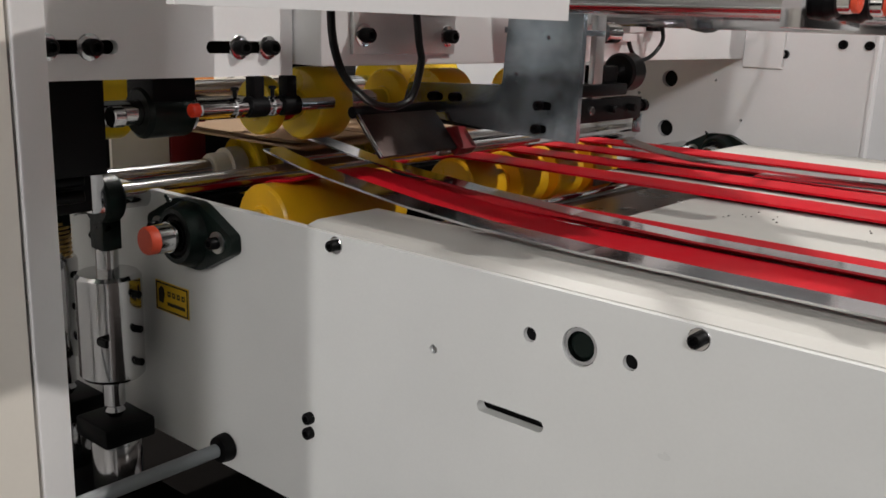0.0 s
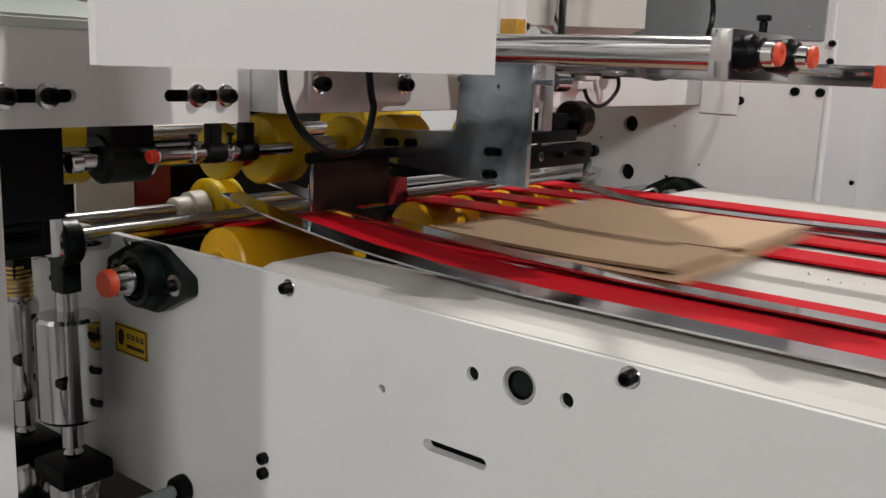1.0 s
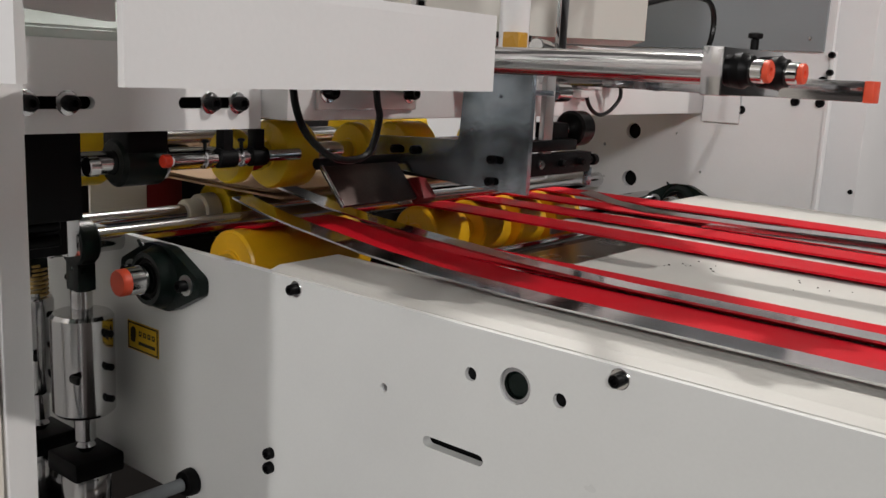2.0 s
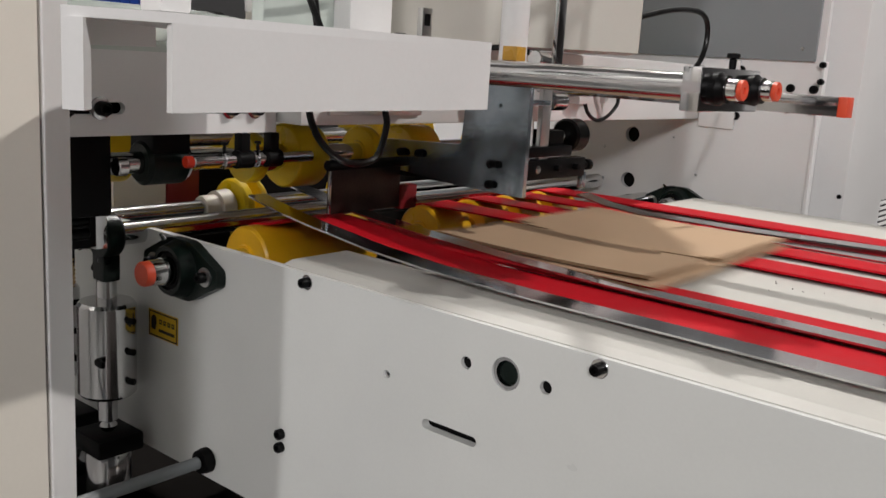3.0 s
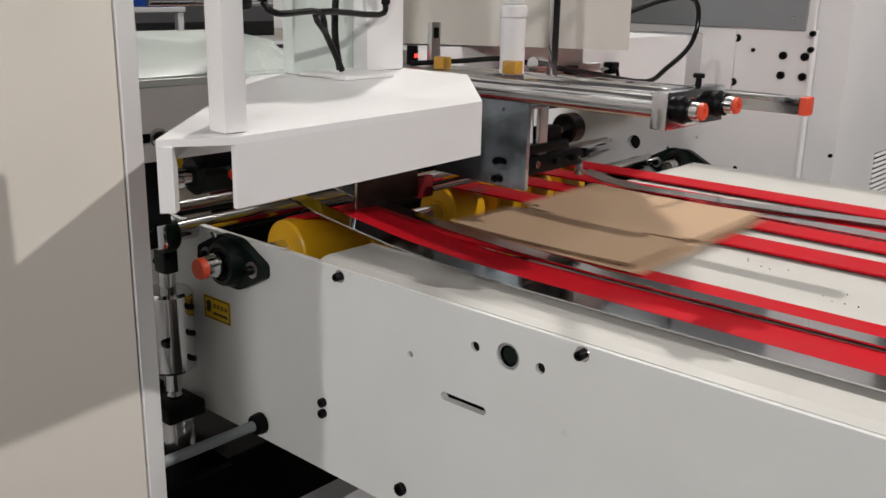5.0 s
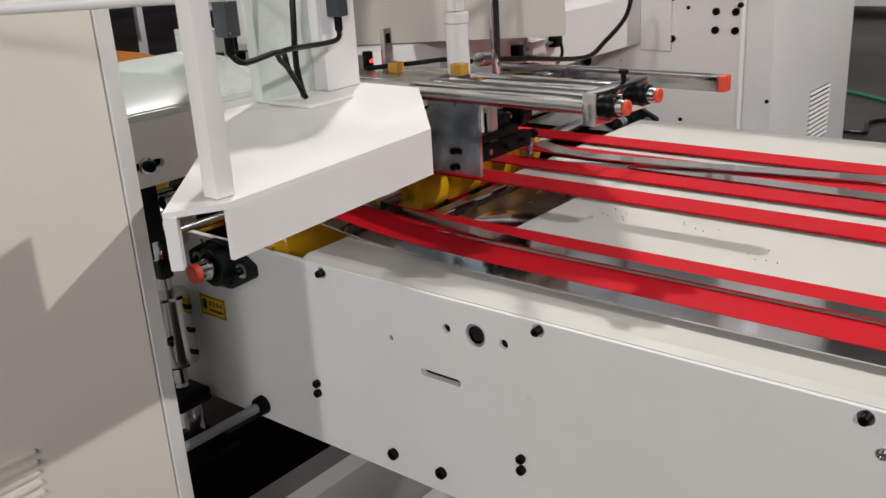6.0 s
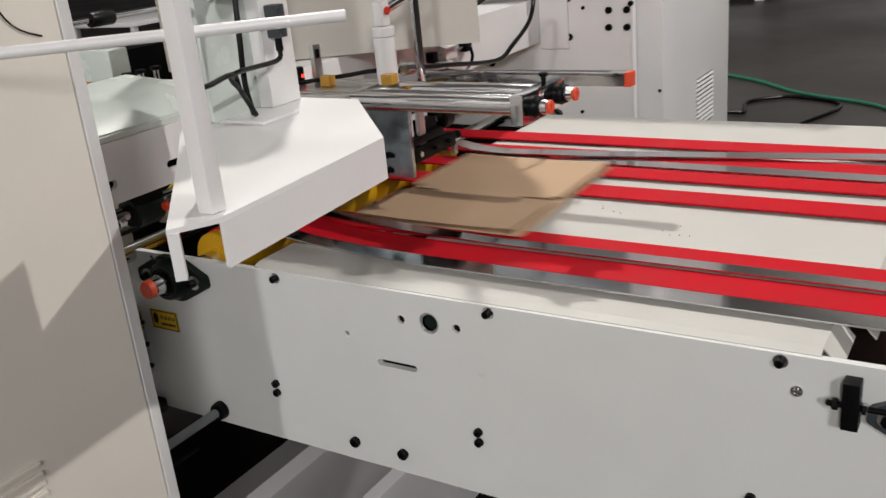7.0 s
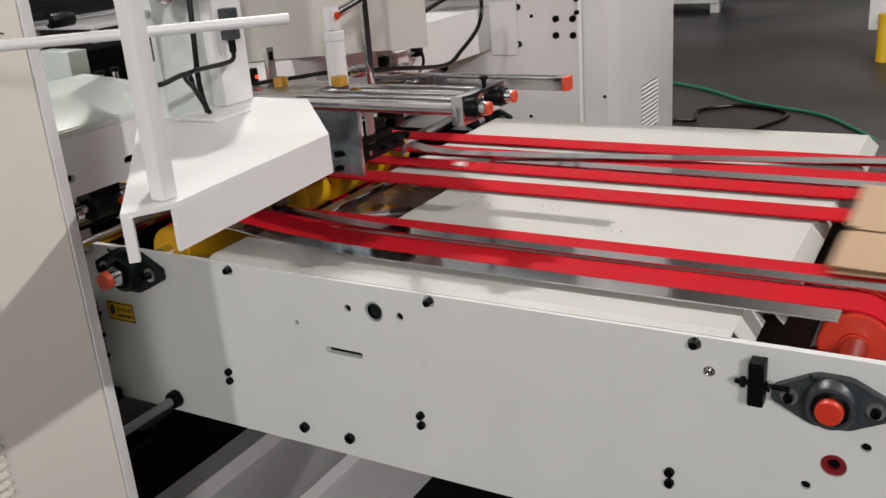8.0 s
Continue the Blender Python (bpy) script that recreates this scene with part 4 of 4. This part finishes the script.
t = thing("air_cylinder", (-0.66, 1.136, 1.245), "white air cylinder standing on the slide unit", "cylinder")
part("barrel", rod((-0.705, 1.150, 1.2165), (-0.705, 1.150, 1.315), 0.0225, 28), PAINT, t)
part("head", rod((-0.705, 1.150, 1.315), (-0.705, 1.150, 1.338), 0.0245, 28, 0.003), PAINT, t)
part("clevis", box((-0.716, 1.134, 1.340), (-0.690, 1.160, 1.390), 0.003), PAINT, t)
part("pin", rod((-0.690, 1.147, 1.370), (-0.683, 1.147, 1.370), 0.0085), REDPULLEY, t, "red pin end")
part("link", rod((-0.70, 1.160, 1.372), (-0.69, 1.240, 1.392), 0.011), CHROME, t)
solid("upright_bar", box((-0.690, 1.240, 1.1985), (-0.682, 1.262, 1.80), 0.001), STEEL, "grey flat upright bar on the slide unit", "bar")
t = set_back(thing("loop_cable", (-0.91, 1.8, 1.10), "thin black cable hanging in a loop from a white plug", "cable"))
part("plug", box((-0.9348, 1.715, 1.136), (-0.90, 1.775, 1.152), 0.003), PAINT, t, "white plug")
part("cord", tube([(-0.905, 1.745, 1.14), (-0.90, 1.752, 1.118), (-0.90, 1.78, 1.103), (-0.90, 1.811, 1.100), (-0.90, 1.85, 1.112), (-0.90, 1.885, 1.14), (-0.905, 1.885, 1.172)], 0.0045, 8), RUBBER, t)
t = set_back(thing("air_valve", (-0.80, 1.42, 1.2), "small white air valve with black connectors and a hose", "valve"))
part("body", box((-0.9348, 1.75, 1.155), (-0.905, 1.81, 1.19), 0.002), PAINT, t)
part("connector", box((-0.9348, 1.69, 1.158), (-0.91, 1.715, 1.187), 0.002), BLACK, t)
part("connector", box((-0.9348, 1.87, 1.158), (-0.91, 1.905, 1.187), 0.002), BLACK, t)
part("pipe", rod((-0.92, 1.7151, 1.172), (-0.92, 1.749, 1.172), 0.005), CHROME, t)
part("pipe", rod((-0.92, 1.811, 1.172), (-0.92, 1.869, 1.172), 0.005), CHROME, t)
part("regulator", rod((-0.72, 1.265, 1.226), (-0.72, 1.30, 1.222), 0.015), CHROME, t)
part("hose", tube([(-0.72, 1.30, 1.222), (-0.72, 1.45, 1.20), (-0.72, 1.70, 1.165), (-0.72, 1.80, 1.19), (-0.72, 1.91, 1.24), (-0.72, 1.94, 1.305), (-0.72, 1.90, 1.35), (-0.72, 1.75, 1.345), (-0.73, 1.58, 1.31)], 0.006, 8), RUBBER, t)
t = thing("photo_sensor", (-0.98, 1.19, 1.217), "small photo sensor with a red light on the slide unit", "sensor")
part("head", rod((-0.93, 1.125, 1.2175), (-0.93, 1.125, 1.255), 0.011, 20), BLACK, t)
part("lamp", rod((-0.919, 1.123, 1.236), (-0.916, 1.122, 1.236), 0.004, 12), LED, t, "red glowing indicator")
part("stem", box((-0.905, 1.140, 1.2175), (-0.893, 1.165, 1.30), 0.001), ALU, t)
part("slot", box((-0.893, 1.145, 1.27), (-0.8925, 1.160, 1.29), 0), BLACK, t)
part("cable", tube([(-0.92, 1.11, 1.222), (-0.88, 1.13, 1.226), (-0.82, 1.15, 1.232), (-0.75, 1.17, 1.24), (-0.70, 1.19, 1.235)], 0.005, 8), RUBBER, t)
t = thing("machine_tower", (-1.2, 1.2, 1.277), "white painted sheet tower behind the slide unit", "housing")
part("shell", box((-1.20, 1.00, 1.277), (-1.10, 1.30, 1.9), 0.004), PAINT, t)
part("label", box((-1.0995, 1.22, 1.335), (-1.0985, 1.295, 1.372), 0), LABEL, t, "yellow label")

# small drive motors on the back panel of the platform bracket
for y in (0.735, 0.80):
    t = thing("drive_motor", (-0.775, y, 1.47), "dark drive motor with a bright steel flange on the back panel", "motor", "drive motors")
    part("flange", lathe([(0, 0), (0, 0.030), (0.008, 0.030), (0.010, 0.027), (0.010, 0)], (-0.7748, y, 1.475), (1, 0, 0), 32), CHROME, t, "polished steel flange")
    part("can", lathe([(0.0102, 0), (0.0102, 0.022), (0.05, 0.022), (0.055, 0.017), (0.055, 0)], (-0.7748, y, 1.475), (1, 0, 0), 28), BLACK, t)

# ---- other machines across the hall ----
t = set_back(thing("rear_clutter_box", (-3.2, 2.65, 0), "dark grey equipment box on a stand behind the machine", "box"))
part("case", box((-3.3, 2.44, 0.80), (-3.08, 2.86, 1.07), 0.006), BLACK, t)
part("side_panel", box((-3.3, 2.33, 0.70), (-3.06, 2.437, 1.085), 0.006), FROST, t, "pale grey side panel")
part("stand", box((-3.25, 2.35, 0), (-3.15, 2.8, 0.699), 0.003), BLACK, t)
part("shelf", box((-3.3, 2.33, 0.70), (-3.06, 2.86, 0.7995), 0.003), SLATE, t)
for y in (1.74, 2.10, 2.46):
    roller("idle_roller", -2.40, 1.295, 0.028, y, y + 0.10, RUBBER, "black idle roller on a cross tube in the machine", 0.012, "idle rollers")
solid("idle_tube", rod((-2.40, 1.45, 1.295), (-2.40, 2.60, 1.295), 0.0118), STEEL, "thin steel tube carrying idle rollers", "tube")
t = set_back(thing("far_conveyor", (-3.4, 2.6, 0), "orange-edged conveyor of another machine in the hall", "machine"))
part("beam", sheet([(1.50, 0.9445), (1.95, 0.9445), (1.95, 1.018), (1.66, 1.105), (1.50, 1.14)], [], "x", -2.65, -2.58), ORANGEBAR, t, "orange painted sloping side beam")
part("table", box((-2.95, 1.48, 0.86), (-2.55, 2.42, 0.944), 0.01), BEIGE, t)
for y in (1.76, 2.36):
    part("leg", box((-2.66, y - 0.04, 0), (-2.58, y + 0.04, 0.86), 0.005), SLATE, t)
    part("leg", box((-2.93, y - 0.04, 0), (-2.85, y + 0.04, 0.86), 0.005), SLATE, t)
for y in (2.05, 2.12, 2.2):
    part("spindle", rod((-2.62, y, 0.9442), (-2.62, y, 1.03), 0.013, 16), CHROME, t)
    part("spindle_cap", rod((-2.62, y, 1.0302), (-2.62, y, 1.045), 0.022, 16), BLACK, t)
t = thing("far_stand", (-6.5, 6.0, 0), "white tubular stand far behind the machine", "stand")
part("shelf", box((-7.2, 5.2, 0.80), (-6.3, 7.2, 0.84), 0.005), PAINT, t)
for x, y in ((-7.15, 5.25), (-6.35, 5.25), (-7.15, 7.15), (-6.35, 7.15)):
    part("leg", box((x - 0.025, y - 0.025, 0), (x + 0.025, y + 0.025, 0.80), 0.003), PAINT, t)
t = thing("blue_crate", (-5.0, 2.69, 1.20), "ribbed blue plastic crate standing on a steel stand", "crate")
part("body", box((-5.3, 2.30, 1.201), (-4.712, 3.08, 1.95), 0.02), BLUE, t)
for k in range(13):
    part("rib", box((-4.7119, 2.32 + 0.06 * k, 1.215), (-4.70, 2.345 + 0.06 * k, 1.94), 0.004), BLUE, t)
t = thing("crate_stand", (-5.0, 2.69, 0), "thin grey steel stand under the blue crate", "stand")
part("shelf", box((-5.3, 2.28, 1.17), (-4.69, 3.10, 1.20), 0.004), HALL, t)
for x in (-5.27, -4.72):
    for y in (2.31, 3.07):
        part("leg", box((x - 0.02, y - 0.02, 0), (x + 0.02, y + 0.02, 1.17), 0.003), HALL, t)
t = thing("far_machine", (-3.3, 12.8, 0), "white machine on short legs across the aisle", "machine")
part("body", box((-4.2, 12.24, 0.13), (-2.55, 13.4, 1.6), 0.02), PAINT, t)
for x in (-4.1, -2.62):
    part("leg", box((x - 0.06, 12.30, 0), (x + 0.06, 12.42, 0.13), 0.005), PAINT, t)
t = thing("far_machine", (0.6, 9.2, 0), "white machine with a yellow foot guard across the aisle", "machine")
part("body", box((-0.37, 8.75, 0.26), (1.5, 9.8, 1.8), 0.02), PAINT, t)
part("guard", rod((-0.20, 8.66, 0), (-0.20, 8.66, 0.42), 0.08), LABEL, t, "yellow round guard")
for x in (-0.28, 1.4):
    part("leg", box((x - 0.05, 9.3, 0), (x + 0.05, 9.4, 0.26), 0.005), PAINT, t)
solid("floor_cable", tube([(-1.6, 5.9, 0.012), (-1.33, 6.02, 0.012), (-1.196, 6.05, 0.012), (-1.26, 6.35, 0.012), (-1.1, 6.53, 0.012), (-0.953, 6.567, 0.012), (-0.61, 6.34, 0.012), (-0.76, 5.78, 0.012), (-0.9, 5.3, 0.012)], 0.012, 8), RUBBER, "black power cable lying loose on the floor", "cable")
solid("floor_hose", tube([(-1.9, 7.5, 0.012), (-1.40, 7.16, 0.012), (-0.95, 6.7, 0.012), (-0.40, 6.37, 0.012), (-0.05, 5.85, 0.012), (0.3, 5.2, 0.012)], 0.012, 8), GREEN, "green air hose lying on the floor", "hose")


# dark dust and paper crumbs lying on the deck
rng = random.Random(5)
bm = bmesh.new()
for cx, cy, n in ((-0.47, 1.34, 9), (-0.13, 1.25, 6), (-0.30, 1.34, 6)):
    for _ in range(n):
        x, y, r = cx + rng.gauss(0, 0.025), cy + rng.gauss(0, 0.02), rng.uniform(0.0008, 0.0019)
        lathe([(0, r), (0.0012, r * 0.7), (0.0012, 0)], (x, min(max(y, 1.18), 1.40), 0.9001), (0, 0, 1), 6, bm)
solid("dust_crumbs", bm, GATE, "small dark crumbs of paper dust lying on the deck", "dust", kind="stuff")


# ---- cardboard sheets ----
def carton():
    t = thing("cardboard_sheet", (0, 0, 0), "flat folded brown corrugated cardboard sheet running on the red belts", "cardboard", "cardboard sheets")
    w, d = 0.40, 0.515
    bm = bmesh.new()
    nx, ny = 20, 42
    # slots and notches cut through the folded blank, in cells
    cut = {(i, 17) for i in (0, 1, 2, 3, 15, 16, 17, 18, 19)} | {(0, 16), (0, 18), (19, 16), (19, 18)}
    top, low = {}, {}
    for i in range(nx + 1):
        for j in range(ny + 1):
            x, y = -w / 2 + w * i / nx, -d / 2 + d * j / ny
            z = 0.0105 + 0.004 * (2 * i / nx - 1) ** 2 + 0.002 * (2 * j / ny - 1) ** 2 - 0.0012 * math.exp(-((j - 17.5) / 1.5) ** 2)
            top[i, j], low[i, j] = bm.verts.new((x, y, z)), bm.verts.new((x, y, z - 0.0048))
    cells = {(i, j) for i in range(nx) for j in range(ny)} - cut
    for i, j in sorted(cells):
        bm.faces.new((top[i, j], top[i + 1, j], top[i + 1, j + 1], top[i, j + 1]))
        bm.faces.new((low[i, j], low[i, j + 1], low[i + 1, j + 1], low[i + 1, j]))
        for a, b, other in (((i, j), (i + 1, j), (i, j - 1)), ((i + 1, j), (i + 1, j + 1), (i + 1, j)), ((i + 1, j + 1), (i, j + 1), (i, j + 1)), ((i, j + 1), (i, j), (i - 1, j))):
            if other not in cells:
                f = bm.faces.new((top[a], low[a], low[b], top[b]))
                f.material_index = 1
    bmesh.ops.delete(bm, geom=[v for v in bm.verts if not v.link_faces], context="VERTS")
    part("upper_ply", bm, [BOARD, BOARDEDGE], t)
    for y0, y1, e in ((-d / 2 + 0.002, -0.0425, 0.012), (-0.0415, d / 2 - 0.002, 0.005)):
        bm = box((-w / 2 + 0.003, y0, 0.0), (w / 2 + e, y1, 0.0046), 0.0008)
        part("folded_flap", bm, BOARD, t)
    return t


solid("feeder_table", box((-3.35, 1.05, 0.0), (-2.75, 1.67, 0.932), 0.004), PAINT, "white feeder table under the pile of cardboard sheets", "table")
solid("delivery_table", box((1.80, 1.05, 0.0), (2.40, 1.67, 0.198), 0.004), PAINT, "low white delivery table under the stacked sheets", "table")


def scrap(size):
    t = thing("paper_scrap", (0, 0, 0), "small pale scrap of trimmed cardboard carried by a belt", "scrap", "paper scraps")
    bm = bmesh.new()
    a, b = size
    low = [bm.verts.new(v) for v in ((-a, -b, 0.002), (a, -b * 0.7, 0.001), (a * 0.8, b, 0.006), (-a * 0.9, b * 0.8, 0.003))]
    top = [bm.verts.new(v.co + Vector((0, 0, 0.0025))) for v in low]
    bm.faces.new(low[::-1])
    bm.faces.new(top)
    for i in range(4):
        bm.faces.new((low[i], low[(i + 1) % 4], top[(i + 1) % 4], top[i]))
    part("chip", bm, SCRAP, t)
    return t


# scraps: moment, and place at that moment, of each on its belt
SCRAPS = [(scrap((0.028, 0.014)), 3.5, -0.175, 1.11), (scrap((0.03, 0.012)), 3.5, -0.175, 1.60), (scrap((0.016, 0.02)), 7.5, -0.571, 1.455), (scrap((0.02, 0.008)), 4.4, -0.47, 1.11), (scrap((0.015, 0.012)), 8.0, -0.66, 1.60)]

PERIOD, FIRST = 0.6655, 0.345
# way of one sheet: seconds from the moment at which its middle passes x = -0.6, and that middle's x and height
WAY = [(-1.05, -2.80, 0.934), (-0.9, -2.60, 0.934), (-0.6, -1.98, 0.934), (-0.4, -1.53, 0.934), (-0.2, -1.10, 0.932), (-0.1, -0.87, 0.922), (0.0, -0.60, 0.9145), (0.1, -0.215, 0.9145),
       (0.16, 0.05, 0.9145), (0.2, 0.19, 0.9145), (0.234, 0.29, 0.9145), (0.3345, 0.553, 0.9145), (0.45, 0.90, 0.9145), (0.55, 1.25, 0.9145), (0.65, 1.65, 0.9145), (0.75, 2.05, 0.80), (0.9, 2.10, 0.60)]
FEED, PILE = (-3.05, 1.36, 0.934), (2.10, 1.36, 0.20)
first_sheet = carton()
sheets = [first_sheet] + [copy_thing(first_sheet, Matrix.Identity(4)) for _ in range(13)]


def sheet_place(k, s):
    """Where sheet k is, s seconds after its middle passes x = -0.6."""
    if s <= WAY[0][0] - 0.15:
        return pose(FEED[0], FEED[1], FEED[2] + 0.016 * k)
    if s >= WAY[-1][0] + 0.25:
        return pose(PILE[0], PILE[1], PILE[2] + 0.016 * k)
    if s <= WAY[0][0]:
        return pose(*(FEED[:2]), FEED[2])
    if s >= WAY[-1][0]:
        return pose(PILE[0], PILE[1], WAY[-1][2])
    for (s0, x0, z0), (s1, x1, z1) in zip(WAY, WAY[1:]):
        if s0 <= s <= s1:
            u = (s - s0) / (s1 - s0)
            return pose(x0 + (x1 - x0) * u, 1.36, z0 + (z1 - z0) * u)


def motions():
    """Sheets leave the feeder's pile, run along the belts and land on the delivery pile; the gate flap lifts for each."""
    for k, ob in enumerate(sheets):
        mid = FIRST + PERIOD * (k - 1)
        times = {0.0, 8.0}
        for s in [WAY[0][0] - 0.2, WAY[0][0] - 0.1] + [w[0] for w in WAY] + [WAY[-1][0] + 0.3]:
            if 0 < mid + s < 8:
                times.add(mid + s)
        walk(ob, [(t, sheet_place(k, t - mid)) for t in sorted(times)])
    for ob, when, x, y in SCRAPS:
        way = [(-2.79, 0.933), (-1.12, 0.933), (-1.0, 0.9105), (0.45, 0.9105), (1.0, 0.80), (1.83, 0.199)]
        spots = [(when + (a - x) / 3.9, a, z) for a, z in way]
        spots = [(0.0, -2.79, 0.933)] + [s for s in spots if 0 < s[0] < 8]
        if spots[-1][0] < 7.9:
            spots.append((8.0, spots[-1][1], spots[-1][2]))
        else:
            spots = spots[:-1] + [(8.0, x + 3.9 * (8.0 - when), 0.9105)]
        walk(ob, [(t, pose(a, y, z, 0, 0, 12 * (a - x))) for t, a, z in spots])
    rows = []
    for k in range(14):
        mid = FIRST + PERIOD * (k - 1)
        rows += [(mid - 0.47, 0), (mid - 0.37, -42), (mid - 0.12, -42), (mid - 0.02, 0)]
    inside_clip = [(t, a) for t, a in rows if 0 < t < 8]
    walk(gate, [(t, pose(-0.952, 1.1, 1.028, 0, a, 0)) for t, a in [(0.0, -42)] + inside_clip + [(8.0, inside_clip[-1][1])]])


motions()
